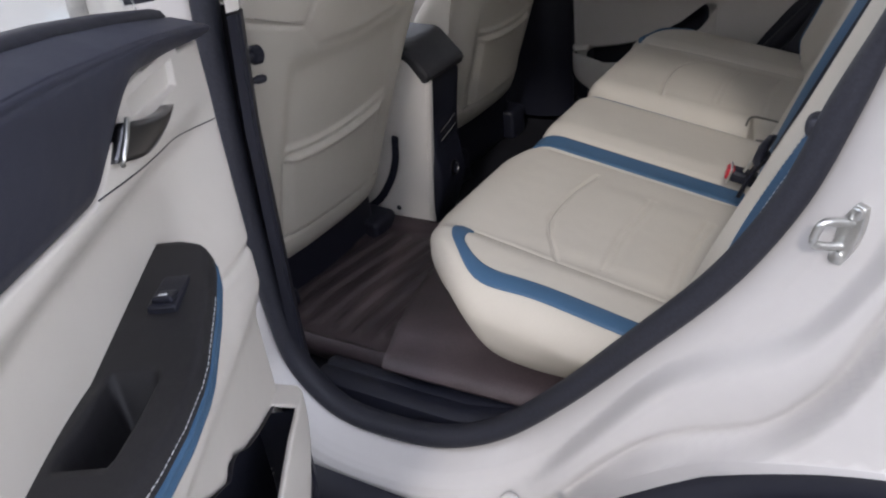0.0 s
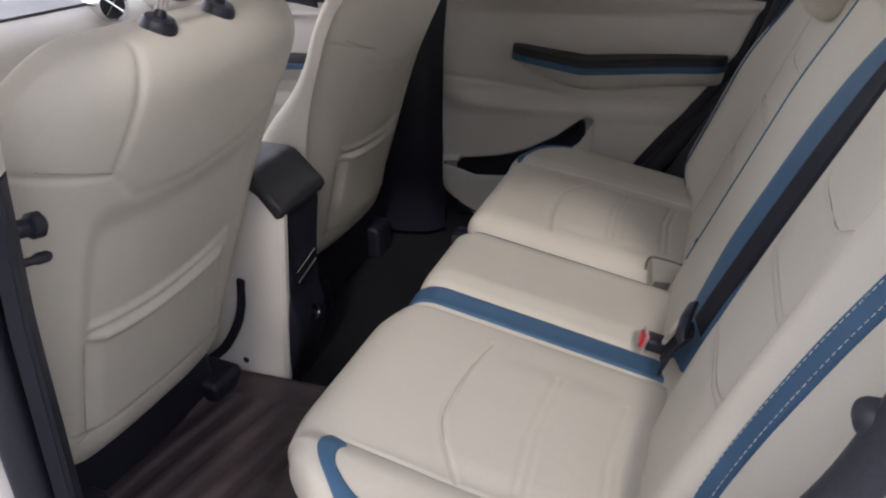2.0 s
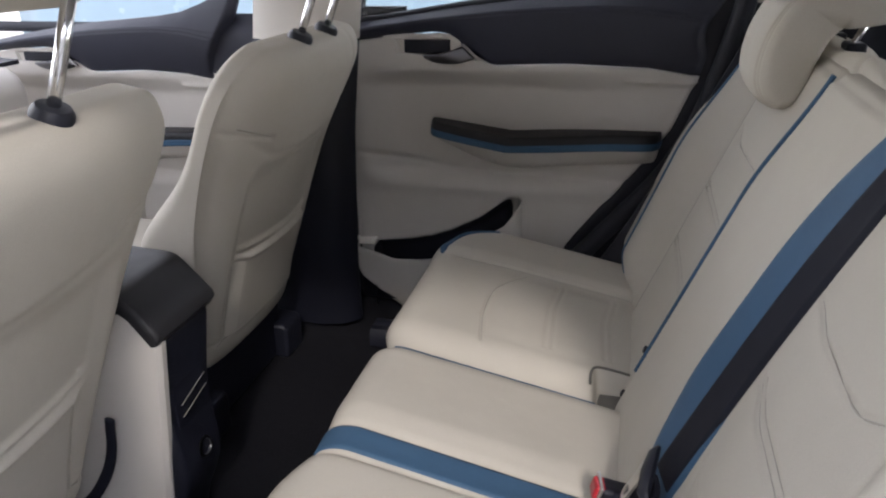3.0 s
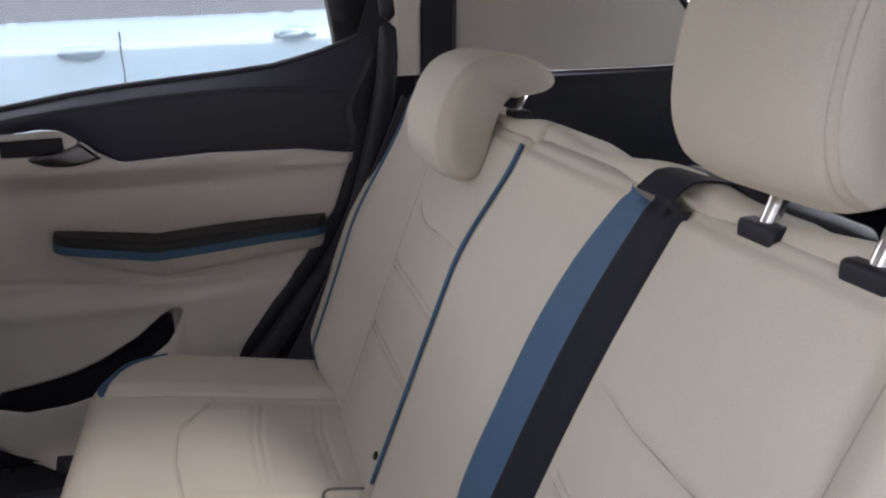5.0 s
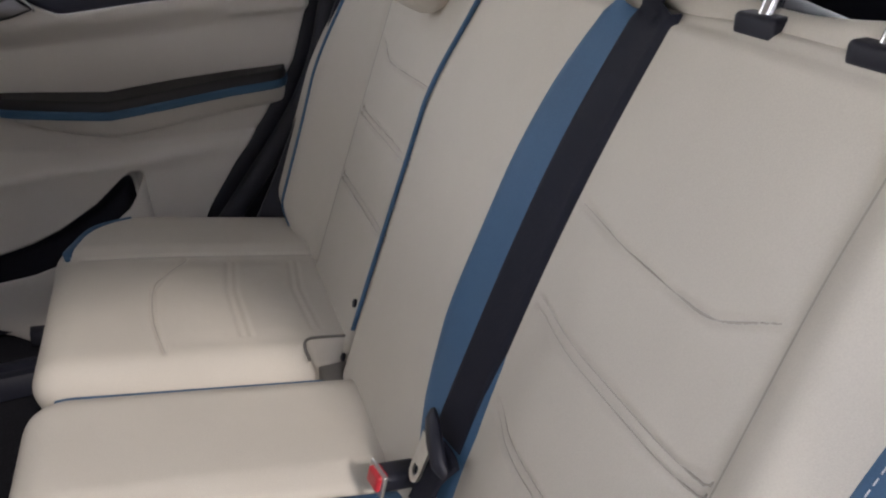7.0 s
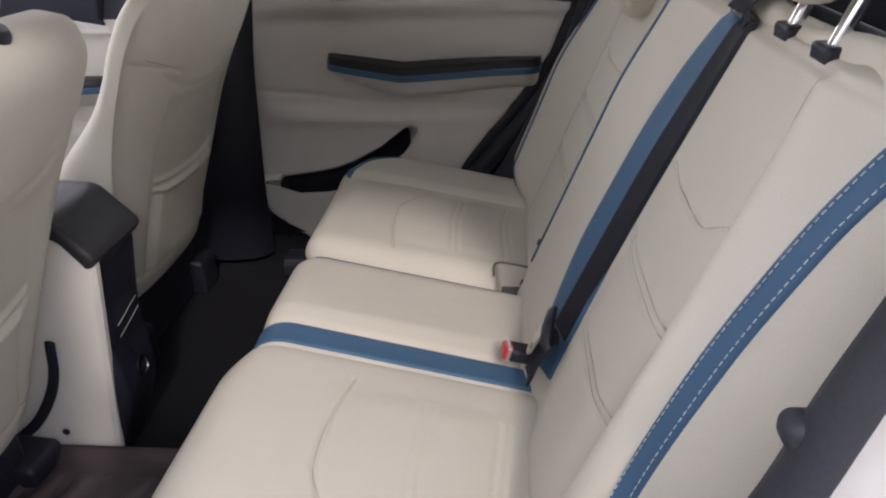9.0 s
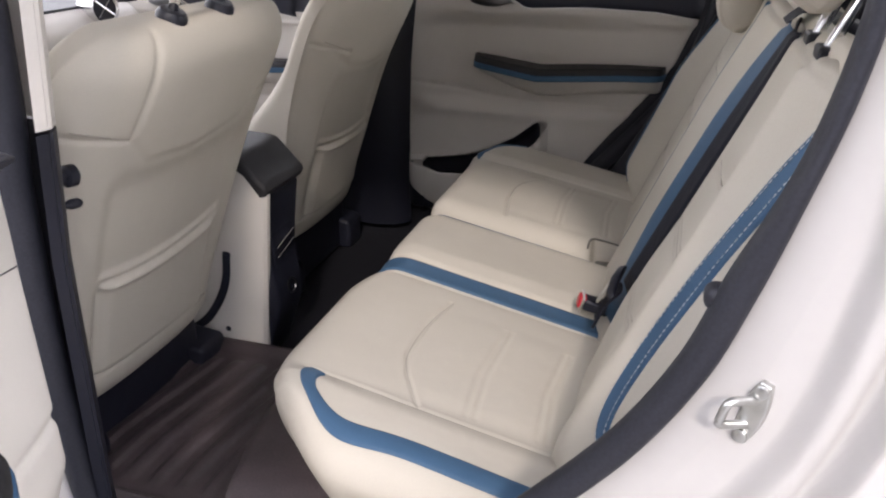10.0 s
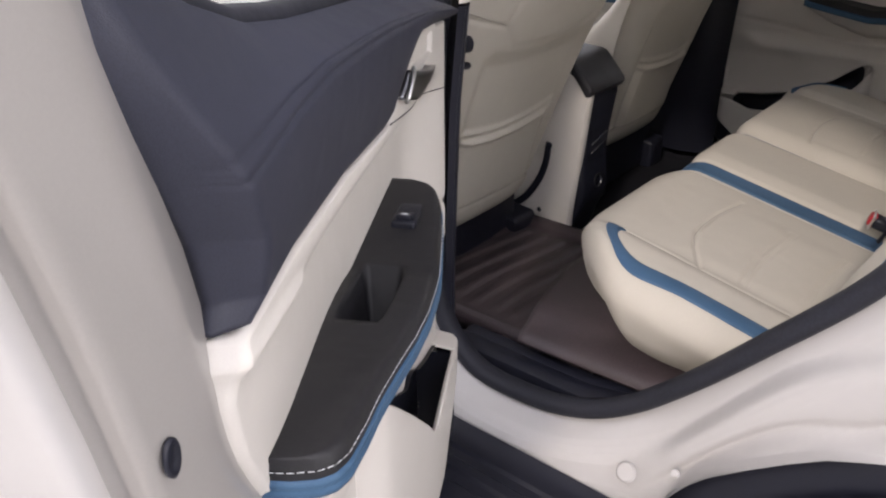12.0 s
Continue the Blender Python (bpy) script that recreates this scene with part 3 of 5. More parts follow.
def headrest(parent, yc, lift, feet, width=0.25, tall=1.0, back=0.0, up=0.0, rise=0.075):
    """A comma-shaped pad on two chrome posts, with black sleeves on the backrest."""
    prof = spline([(-0.030, 1.045), (-0.052, 1.062), (-0.062, 1.10), (-0.052, 1.16), (-0.022, 1.212), (0.025, 1.232), (0.075, 1.222), (0.108, 1.200), (0.112, 1.184), (0.098, 1.176),
                   (0.064, 1.178), (0.036, 1.160), (0.018, 1.12), (0.004, 1.07), (-0.012, 1.047), (-0.030, 1.045)], 73)[:-1]
    prof[:, 1] = 1.045 + (prof[:, 1] - 1.045) * tall
    cx = np.array([0.0, 1.14])
    rows = []
    for t in np.linspace(-1, 1, 141):
        a = (1 - abs(t) ** 5.0) ** (1 / 2.4) if abs(t) < 1 else 0.0
        w = yc + t * width / 2
        q = cx + (prof - cx) * np.array([0.45 + 0.55 * a, 0.72 + 0.28 * a])
        stitch = -0.0035 * (np.exp(-(((abs(t) - 0.80) / 0.018) ** 2)) + np.exp(-(((abs(t) - 0.86) / 0.018) ** 2)))
        nr = (q - cx) / np.linalg.norm(q - cx, axis=1, keepdims=True)
        q = q + nr * stitch
        rows.append(np.stack([q[:, 0] + 0.40 * lift, np.full(len(q), w), q[:, 1] + lift], 1))
    rows = np.array(rows)
    v, f = grid(np.concatenate([rows, rows[:, :1]], 1))
    m = rows.shape[1]
    w1 = m + 1
    f += [tuple(range(m)), tuple((len(rows) - 1) * w1 + j for j in range(m))]
    pad = part("headrest", v, f, LEATHER, parent, "beige leather headrest", sharp=False)
    for y in feet:
        v, f = tube([(0.031 + back, y, 1.116 + up), (0.035 + back, y, 1.125 + up), (0.035 + back + 0.40 * (rise + lift), y, 1.125 + up + rise + lift)], 0.0065 if up == 0 else 0.005, 12)
        part("post", v, f, CHROME, pad, "chrome post", sharp=False)
        v, f = soft_box((0.023 + back, y - 0.019, 1.112 + up), (0.047 + back, y + 0.019, 1.127 + up), 0.004, (3, 6, 2), 3)
        part("sleeve", v, f, BLACK, pad, "black plastic sleeve")
    return pad


headrest(near_seat, 1.017, 0.108, (0.942, 1.037), 0.178)
headrest(far_seat, 1.640, 0.002, (1.580, 1.690), 0.205, 0.88, 0.028, 0.009, 0.040)


def seat_top(x):
    return 0.690 - 0.205 * (np.maximum(x, -0.545) + 0.53)


def cushion(mirror):
    lo, hi = (1.478, 1.975) if mirror else (0.728, 1.470)
    yb = lambda y: flip(y, mirror)
    seams = [([(-0.415, 1.140), (-0.428, 1.06), (-0.428, 0.97), (-0.412, 0.925), (-0.378, 0.868)], 0.0028, 0.0035),
             ([(-0.318, 1.11), (-0.325, 0.98), (-0.318, 0.885)], 0.0032, 0.0017), ([(-0.306, 1.11), (-0.313, 0.98), (-0.306, 0.885)], 0.0032, 0.0017),
             ([(-0.222, 1.10), (-0.230, 0.98), (-0.222, 0.885)], 0.0032, 0.0017), ([(-0.210, 1.10), (-0.218, 0.98), (-0.210, 0.885)], 0.0032, 0.0017),
             ([(-0.520, 0.868), (-0.40, 0.862), (-0.15, 0.862)], 0.0028, 0.0035)]
    if not mirror:
        seams.append(([(-0.60, 1.192), (-0.14, 1.187)], 0.006, 0.007))
        seams.append(([(-0.60, 1.250), (-0.14, 1.244)], 0.006, 0.007))
    seams = [([(x, yb(y)) for x, y in pts], w, d) for pts, w, d in seams]

    def relief(x, y):
        y1 = yb(y)
        side = 0.012 * smooth_step((0.88 - y1) / 0.05)
        mid = (0.008 * smooth_step((y1 - 1.25) / 0.04)) * (0 if mirror else 1) - 0.006 * np.exp(-(((y1 - 1.213) / 0.03) ** 2)) * (0 if mirror else 1)
        puff = 0.003 * np.exp(-(((x + 0.36) / 0.05) ** 2)) + 0.003 * np.exp(-(((x + 0.265) / 0.04) ** 2))
        return side + mid + puff * smooth_step((y1 - 0.88) / 0.03) * smooth_step((1.13 - y1) / 0.04)

    def shape(x, y, z):
        top = smooth_step((z - 0.56) / 0.10)
        z1 = z + (0.012 if mirror else 0) + top * (-0.205 * (np.maximum(x, -0.56) + 0.53) + relief(x, y) - groove(x, y, seams))
        if mirror:
            z1 = z1 - 0.042 * top * smooth_step((x + 0.238) / 0.008) * smooth_step((1.536 - y) / 0.008)
        under = np.clip((0.64 - z) / 0.14, 0, 1)
        x1 = x + under ** 1.7 * 0.050 * smooth_step((-0.40 - x) / 0.12)
        y1 = yb(y)
        inn = under ** 1.5 * 0.055 * smooth_step((0.80 - y1) / 0.10)
        corner = 0.085 * smooth_step((-0.43 - x) / 0.16) * smooth_step((0.88 - y1) / 0.17)
        y1 = y1 + inn + corner * 0.9
        x1 = x1 + corner * 0.25
        if not mirror:
            # the front edge bows out between the corner and the middle stripe
            x1 = x1 - 0.020 * smooth_step((-0.42 - x) / 0.12) * smooth_step((y - 0.80) / 0.12) * smooth_step((1.21 - y) / 0.10)
        # the lower side rises towards the front
        z1 = z1 + (1 - top) * 0.03 * smooth_step((-0.36 - x) / 0.2)
        return np.stack([x1, yb(y1), z1], -1)

    def surface(x, y):
        x, y = np.atleast_1d(x).astype(float), np.atleast_1d(y).astype(float)
        r = 0.05
        ex, ey = np.minimum(x + 0.575, r * 1.2) / (r * 1.2), np.minimum(np.abs(yb(y) - (0.685 if mirror else 0.728)), r) / r
        drop = r * (1 - np.sqrt(np.clip(1 - np.clip((1 - ex) ** 2 + (1 - ey) ** 2, 0, 1), 0, 1)))
        return shape(x, y, 0.690 - drop)

    n = int((hi - lo) / 0.0031)
    v, f = soft_box((-0.575, lo, 0.530), (-0.130, hi, 0.690), (0.06, 0.05, 0.05), (125, n, 12), 8, lambda p: shape(*p.T))
    ob = part("seat_cushion", v, f, LEATHER, far_seat if mirror else near_seat, "beige leather seat cushion", sharp=False)
    for pts, _, _ in seams[:1] + seams[5:6]:
        sew("seam", band(pts, 0.0016, surface, 0.0010, 50, 5, 0.0), SEAM, ob, (-0.2, 0, 0.9))
    dy = -0.064 if mirror else 0.0
    line = [(-0.541, yb(0.860)), (-0.547, yb(0.850)), (-0.547, yb(0.830 + dy)), (-0.520, yb(0.794 + dy)), (-0.46, yb(0.778 + dy)), (-0.36, yb(0.774 + dy)), (-0.25, yb(0.772 + dy)), (-0.16, yb(0.770 + dy))]
    line = line[:5] if mirror else [(-0.507, 0.858), (-0.514, 0.840), (-0.516, 0.818), (-0.507, 0.795), (-0.475, 0.775), (-0.43, 0.768)] + line[5:]
    sew("edge_stripe", band(line, [0.026, 0.029, 0.031, 0.032, 0.032, 0.032, 0.031, 0.030] if not mirror else [0.008, 0.024, 0.026, 0.022, 0.016, 0.012], surface, 0.0022, 90), NAVY, ob, (-0.2, -0.3 if not mirror else 0.3, 0.9), "blue leather edge stripe")
    if not mirror:
        sew("middle_stripe", band([(-0.566, 1.221), (-0.53, 1.221), (-0.40, 1.219), (-0.14, 1.215)], 0.050, surface, 0.002), NAVY, ob, (-0.2, 0, 0.9), "blue leather stripe")
        # piped blue edge of the middle seat, thinning towards the backrest
        rows = []
        for x in np.linspace(-0.535, -0.230, 50):
            k = (x + 0.535) / 0.305
            fall = 0.05 * (1 - math.sqrt(1 - (max(0, -0.515 - x) / 0.06) ** 2))
            rows.append([(x, 1.420 + r * math.sin(a), seat_top(x) - 0.042 - fall + r * math.cos(a)) for a, r in zip(np.radians(np.linspace(24 + 14 * k, 54 - 8 * k, 7)), (0.0495, 0.0516, 0.0522, 0.0524, 0.0522, 0.0516, 0.0495))])
        v, f = grid(rows)
        part("piped_edge", v, f, NAVY, ob, "thin blue leather edge", sharp=False)
    else:
        # open buckle pocket at the rear inner corner
        v, f = soft_box((-0.229, 1.474, 0.560), (-0.140, 1.527, 0.5985), 0.006, (6, 5, 3), 3)
        part("buckle_pocket", v, f, POCKET, ob, "grey plastic buckle pocket")
        lip = spline([(-0.240, 1.481), (-0.241, 1.510), (-0.236, 1.530), (-0.218, 1.5365), (-0.150, 1.5365)], 40)
        v, f = tube(np.stack([lip[:, 0], lip[:, 1], seat_top(lip[:, 0]) + 0.0115], 1), 0.0022, 8)
        part("pocket_rim", v, f, POCKET, ob, "grey piped rim of the buckle pocket", sharp=False)
    return ob


cushion(False)
cushion(True)

# belt across the backrest, its tongue, and the buckle
belt = thing("seat_belt", "black webbing seat belt with a steel tongue", "seat belt")
line = [(0.110, 1.192), (0.13, 1.192), (0.17, 1.191), (0.30, 1.185), (0.40, 1.176), (0.48, 1.162), (0.555, 1.143)]
sew("webbing", band(line, [0.050, 0.050, 0.050, 0.052, 0.054], near_surface, 0.0045, 70), BELT, belt, (-0.93, 0, 0.38), "black webbing")
q = BACK(np.array([(0.552, 1.143, 0.009), (0.574, 1.137, -0.004), (0.582, 1.126, -0.05), (0.578, 1.108, -0.11), (0.56, 1.085, -0.16)]))
q = spline(q, 20)
rows = [[p + np.array([0, k * 0.027, 0]) for k in (-1, 0, 1)] for p in q]
v, f = thick(rows, (0.0, 0, -0.0015))
part("upper_webbing", v, f, BELT, belt)
v, f = soft_box((0.515, 1.075, -0.16), (0.585, 1.185, -0.03), 0.012, (4, 6, 6), 3, BACK)
part("guide", v, f, BLACK, belt, "black plastic belt guide")
v, f = tube(BACK(np.array([(0.128, 1.214, 0.012), (0.126, 1.204, 0.016), (0.118, 1.180, 0.019), (0.106, 1.158, 0.018), (0.100, 1.148, 0.012)])), [0.005, 0.009, 0.011, 0.010, 0.006], 12, flat=0.7, up=(-0.926, 0, 0.378))
grip = part("tongue_grip", v, f, BLACK, belt, "black plastic grip")


def plate(p):
    """Flat measures along the tongue, across it and out, hanging from the grip."""
    return BACK(np.stack([0.116 - 0.95 * p[:, 0] + 0.10 * p[:, 1], 1.186 - 0.10 * p[:, 0] - 0.95 * p[:, 1], 0.020 + 0.10 * p[:, 0] + p[:, 2]], 1))


# the steel tongue: a round-ended plate with a square hole
rim = [(0.012 * math.cos(a), 0.012 * math.sin(a)) for a in np.linspace(-math.pi / 2, math.pi / 2, 9)]
outer = [(0.0, -0.015), (0.012, -0.012)] + [(0.038 + x, y) for x, y in rim] + [(0.012, 0.012), (0.0, 0.015)]
inner = [(0.032, -0.005), (0.033, -0.006)] + [(0.038 + 0.005 * math.cos(a), 0.006 * math.sin(a)) for a in np.linspace(-math.pi / 2, math.pi / 2, 9)] + [(0.033, 0.006), (0.032, 0.005)]
n = len(outer)
verts = [(x, y, h) for h in (0.0, 0.003) for x, y in outer + inner]
faces = []
for h in (0, 2 * n):
    faces += [(h + i, h + (i + 1) % n, h + n + (i + 1) % n, h + n + i) for i in range(n)]
for o in (0, n):
    faces += [(o + i, o + (i + 1) % n, 2 * n + o + (i + 1) % n, 2 * n + o + i) for i in range(n)]
part("tongue", plate(np.array(verts)), faces, STEEL, belt, "steel tongue")
rows = [[BACK(np.array([(s, y + k * 0.021 + 0.004 * math.sin(s * 90), 0.008 + 0.008 * math.sin(max(s, 0.0) * 26) + 0.003 * k * k)]))[0] for k in np.linspace(-1, 1, 9)] for s, y in zip(np.linspace(0.040, 0.118, 24), np.linspace(1.172, 1.164, 24))]
v, f = thick(rows, (0.004, 0, -0.002))
part("lower_webbing", v, f, BELT, belt, sharp=False)

buckle = thing("belt_buckle", "black seat belt buckle with a red release button", "belt buckle")


def buckle_at(p):
    a = np.array([-0.90, -0.16, 0.28])
    a /= np.linalg.norm(a)
    b = np.cross((0, 0, 1), a)
    b /= np.linalg.norm(b)
    return oriented(p, (-0.178, 1.224, 0.650), a, b, np.cross(a, b))


v, f = soft_box((-0.050, -0.015, -0.009), (0.040, 0.015, 0.012), 0.007, (6, 4, 3), 3, buckle_at)
part("housing", v, f, BLACK, buckle, "black plastic housing")
v, f = soft_box((0.0385, -0.0175, -0.0125), (0.0425, 0.0175, 0.0145), 0.0018, (1, 4, 3), 2, buckle_at)
part("rim", v, f, STEEL, buckle, "pale metal rim")
v, f = soft_box((0.030, -0.0125, -0.008), (0.047, 0.0125, 0.0115), 0.004, (3, 4, 3), 3, buckle_at)
part("button", v, f, RED, buckle, "red release button")

# front seats, seen from behind
FRONT_S = np.array([0.38, 0, 0.925])


def front_seat(yc, mirror):
    ob = thing("front_seat", "beige leather front seat with a map pocket on its back", "car seat", "front seats")
    flat = placed((-0.886, yc, 0.555), (0.20, 0, 0.98), (0.98, 0, -0.20))

    def place(p):
        q = flat(p)
        return q + np.stack([0.24 * p[:, 0] ** 2, 0 * q[:, 1], 0 * q[:, 2]], 1)

    m = -1 if mirror else 1

    def relief(s, y):
        y = y * m
        low = -0.010 * smooth_step((0.40 - s) / 0.05) * smooth_step((0.165 - np.abs(y)) / 0.03)
        bag = 0.007 * smooth_step((0.215 - s) / 0.012) * smooth_step((0.135 - np.abs(y + 0.008)) / 0.02) * smooth_step((s - 0.03) / 0.03)
        mouth = s - 0.216 - 0.03 * y - 0.5 * y ** 2
        lip = 0.006 * (np.exp(-((mouth / 0.0055) ** 2)) + np.exp(-(((mouth + 0.018) / 0.0055) ** 2))) * smooth_step((0.150 - np.abs(y + 0.004)) / 0.02)
        dome = -0.035 * (np.abs(y) / 0.22) ** 3 + 0.012 * np.exp(-(((s - 0.50) / 0.10) ** 2))
        g = groove(s, y, [([(0.455, -0.24), (0.435, -0.14)], 0.004, 0.004), ([(0.455, 0.24), (0.435, 0.14)], 0.004, 0.004),
                          ([(0.435, -0.14), (0.395, -0.10), (0.385, 0.0), (0.400, 0.12), (0.44, 0.20)], 0.008, 0.0025),
                          ([(0.435, -0.14), (0.53, -0.125), (0.58, -0.11)], 0.006, 0.0030),
                          ([(0.05, -0.145), (0.20, -0.145)], 0.005, 0.005), ([(0.05, 0.13), (0.20, 0.13)], 0.005, 0.005),
                          ([(0.045, -0.19), (0.04, 0.17)], 0.005, 0.005)])
        return low + bag + lip + dome - g

    def warp(p):
        s, y, d = p.T.copy()
        w = 0.76 + 0.32 * smooth_step(s / 0.40) - 0.30 * smooth_step((s - 0.44) / 0.20) ** 1.5
        y = y * w * (1 + 0.05 * smooth_step((s - 0.3) / 0.2))
        back = smooth_step((d + 0.06) / 0.05)
        d = d + back * relief(s, y)
        if not mirror:       # the inner shoulder stands out further
            y = y + 0.030 * smooth_step((y - 0.06) / 0.14) * (0.35 + 0.65 * smooth_step(s / 0.40))
        bolster = smooth_step((np.abs(y) - 0.10) / 0.10) * smooth_step((-0.06 - d) / 0.05)
        d = d - bolster * 0.05 * smooth_step(s / 0.1) * smooth_step((0.40 - s) / 0.24)
        # the backrest thins towards its top
        d = np.where(d < -0.05, -0.05 + (d + 0.05) * (1 - 0.45 * smooth_step((s - 0.22) / 0.22)), d)
        return place(np.stack([s, y, d], 1))

    v, f = soft_box((-0.028, -0.225, -0.13), (0.572, 0.225, 0.0), (0.06, 0.06, 0.045), (170, 130, 4), 7, warp)
    back = part("backrest", v, f, LEATHER, ob, "beige leather backrest with a stitched map pocket", sharp=False)
    for pts in ([(0.462, -0.225), (0.437, -0.142)], [(0.462, 0.225), (0.437, 0.142)], [(0.05, -0.145), (0.195, -0.145)], [(0.05, 0.130), (0.195, 0.130)], [(0.046, -0.165), (0.041, 0.150)]):
        q = spline(pts, 24)
        v, f = tube(place(np.stack([q[:, 0], q[:, 1], relief(q[:, 0], q[:, 1]) + 0.0003], 1)), 0.0009, 5)
        part("seam", v, f, SEAM, back, sharp=False)
    v, f = soft_box((-0.87 - 0.50, yc - 0.235, 0.53), (-0.955, yc + 0.235, 0.69), 0.05, (12, 12, 4), 5)
    part("cushion", v, f, LEATHER, ob, sharp=False)
    v, f = soft_box((-0.87 - 0.45, yc - 0.19, 0.408), (-0.935, yc + 0.17, 0.55), 0.015, (4, 6, 3), 3)
    part("seat_base", v, f, BLACK, ob, "black seat base")
    for y0 in (yc + 0.130, yc - 0.205):
        v, f = soft_box((-1.36, y0, 0.408), (-0.905, y0 + 0.080, 0.496), 0.010, (6, 3, 2), 3, lambda p: p - np.stack([0 * p[:, 0], 0 * p[:, 0], 0.5 * np.maximum(p[:, 0] + 0.93, 0) * (p[:, 2] > 0.47)], 1))
        part("seat_rail", v, f, BLACK, ob, "black plastic rail cover")
    if not mirror:
        # black tube standing in for the shadowed gap at the seat cover's edge
        q = spline([(-0.884, yc + 0.216, 0.655), (-0.887, yc + 0.217, 0.640), (-0.892, yc + 0.217, 0.603), (-0.908, yc + 0.217, 0.560), (-0.940, yc + 0.216, 0.511), (-0.975, yc + 0.212, 0.480)], 30)
        v, f = tube(q, 0.0085, 8, flat=0.5, up=(0, 1, 0))
        part("buckle_strap", v, f, BELT, ob, "black webbing strap beside the seat", sharp=False)
    for y in (yc - 0.055, yc + 0.055):
        top = place(np.array([(0.566, y - yc, -0.040)]))[0]
        v, f = tube([top - FRONT_S * 0.02, top + FRONT_S * 0.12], 0.0065, 12)
        post = part("post", v, f, CHROME, ob, "chrome headrest post", sharp=False)
        v, f = lathe([(-0.004, 0.021), (0.010, 0.020), (0.016, 0.016), (0.017, 0.008)], top, FRONT_S, 20)
        part("sleeve", v, f, BLACK, post, "black plastic sleeve")
    v, f = soft_box((0.655, -0.135, -0.125), (0.83, 0.135, -0.015), 0.045, (10, 12, 6), 5, lambda p: place(np.stack([p[:, 0], p[:, 1], p[:, 2] - 0.015 * np.cos(p[:, 1] * 10) - 0.03], 1)))
    part("headrest", v, f, LEATHER, ob, "beige leather headrest", sharp=False)
    return ob


front_seat(1.008, False)
front_seat(1.688, True)

# centre console between the front seats
console = thing("centre_console", "centre console with beige sides and a black rear face", "console")
rows = []
for z in np.r_[np.linspace(0.407, 0.772, 10), 0.785, 0.80, 0.815, 0.825]:
    t = (z - 0.448) / 0.352
    xr, yl = -0.834 + 0.033 * t - 1.15 * max(0, z - 0.772), 1.240 + 0.004 * t
    rows.append([(-1.75, yl, z), (-1.2, yl, z), (xr - 0.05, yl, z), (xr - 0.004, yl + 0.003, z), (xr + 0.002, yl + 0.010, z)])
sheet("side_panel", rows, (0, 0.01, 0), TRIM, "beige plastic side panel", console)
sheet("side_panel", [[(x - 0.05, C * 2 - y - 0.035 - 0.034 * max(0, (0.80 - z) / 0.352), z) for x, y, z in r] for r in rows], (0, -0.01, 0), TRIM, "beige plastic side panel", console)


def console_warp(p):
    x, y, z = p.T
    t = (z - 0.448) / 0.352
    belly = 0.024 * np.exp(-(((z - 0.53) / 0.07) ** 2))
    return np.stack([np.where(x > -0.9, x - 0.029 + 0.032 * t + belly, x), y - np.where(y > 1.32, 0.034 * (1 - t), 0.0), z], 1)


v, f = soft_box((-1.0, 1.256, 0.408), (-0.806, 1.392, 0.775), (0.02, 0.012, 0.02), (4, 8, 18), 3, console_warp)
part("rear_face", v, f, BLACK, console, "black plastic rear face")
# hooded lid: a flat top that breaks down to the rear in one sloped face
hood = [(-0.803, 0.768), (-0.797, 0.778), (-0.799, 0.787), (-0.806, 0.795), (-0.842, 0.833), (-0.850, 0.840), (-0.862, 0.844), (-0.96, 0.850), (-1.10, 0.852), (-1.10, 0.815), (-0.852, 0.813), (-0.840, 0.805)]
rows = []
for y, inset in ((1.2425, 0.010), (1.2435, 0.005), (1.247, 0.001), (1.252, 0.0), (1.32, -0.002), (1.386, 0.0), (1.391, 0.001), (1.3945, 0.005), (1.3955, 0.010)):
    rows.append([(x - inset * (0.8 if i < 7 else 0.0), y, z - inset * (0.8 if 2 < i < 9 else 0.0)) for i, (x, z) in enumerate(hood)])
v, f = grid([r + r[:1] for r in rows])
m = len(hood) + 1
f += [tuple(range(m - 1)), tuple((len(rows) - 1) * m + j for j in range(m - 1))]
part("armrest_lid", v, f, ARMPAD, console, "black leather armrest lid", sharp=True)
for z in (0.655, 0.635):
    v, f = tube([(-0.8105, 1.285, z - 0.006), (-0.8095, 1.350, z + 0.012)], 0.0016, 6)
    part("trim_bar", v, f, CHROME, console, "thin chrome bar")
v, f = soft_box((-0.836, 1.275, 0.60), (-0.8135, 1.360, 0.69), 0.004, (2, 5, 4), 2)
part("vent", v, f, BLACK, console, "black air vent")
v, f = lathe([(0, 0.017), (0.003, 0.017), (0.004, 0.013), (0.001, 0.012), (0.0, 0.002)], (-0.806, 1.318, 0.555), (1, 0, 0.1), 20)
part("power_socket", v, f, GUNMETAL, console, "dark metal power socket")
v, f = lathe([(0, 0.006), (0.001, 0.006), (0.002, 0.003)], (-0.912, 1.2405, 0.478), (0, -1, 0), 12)
part("screw", v, f, BLACK, console, "small black screw")

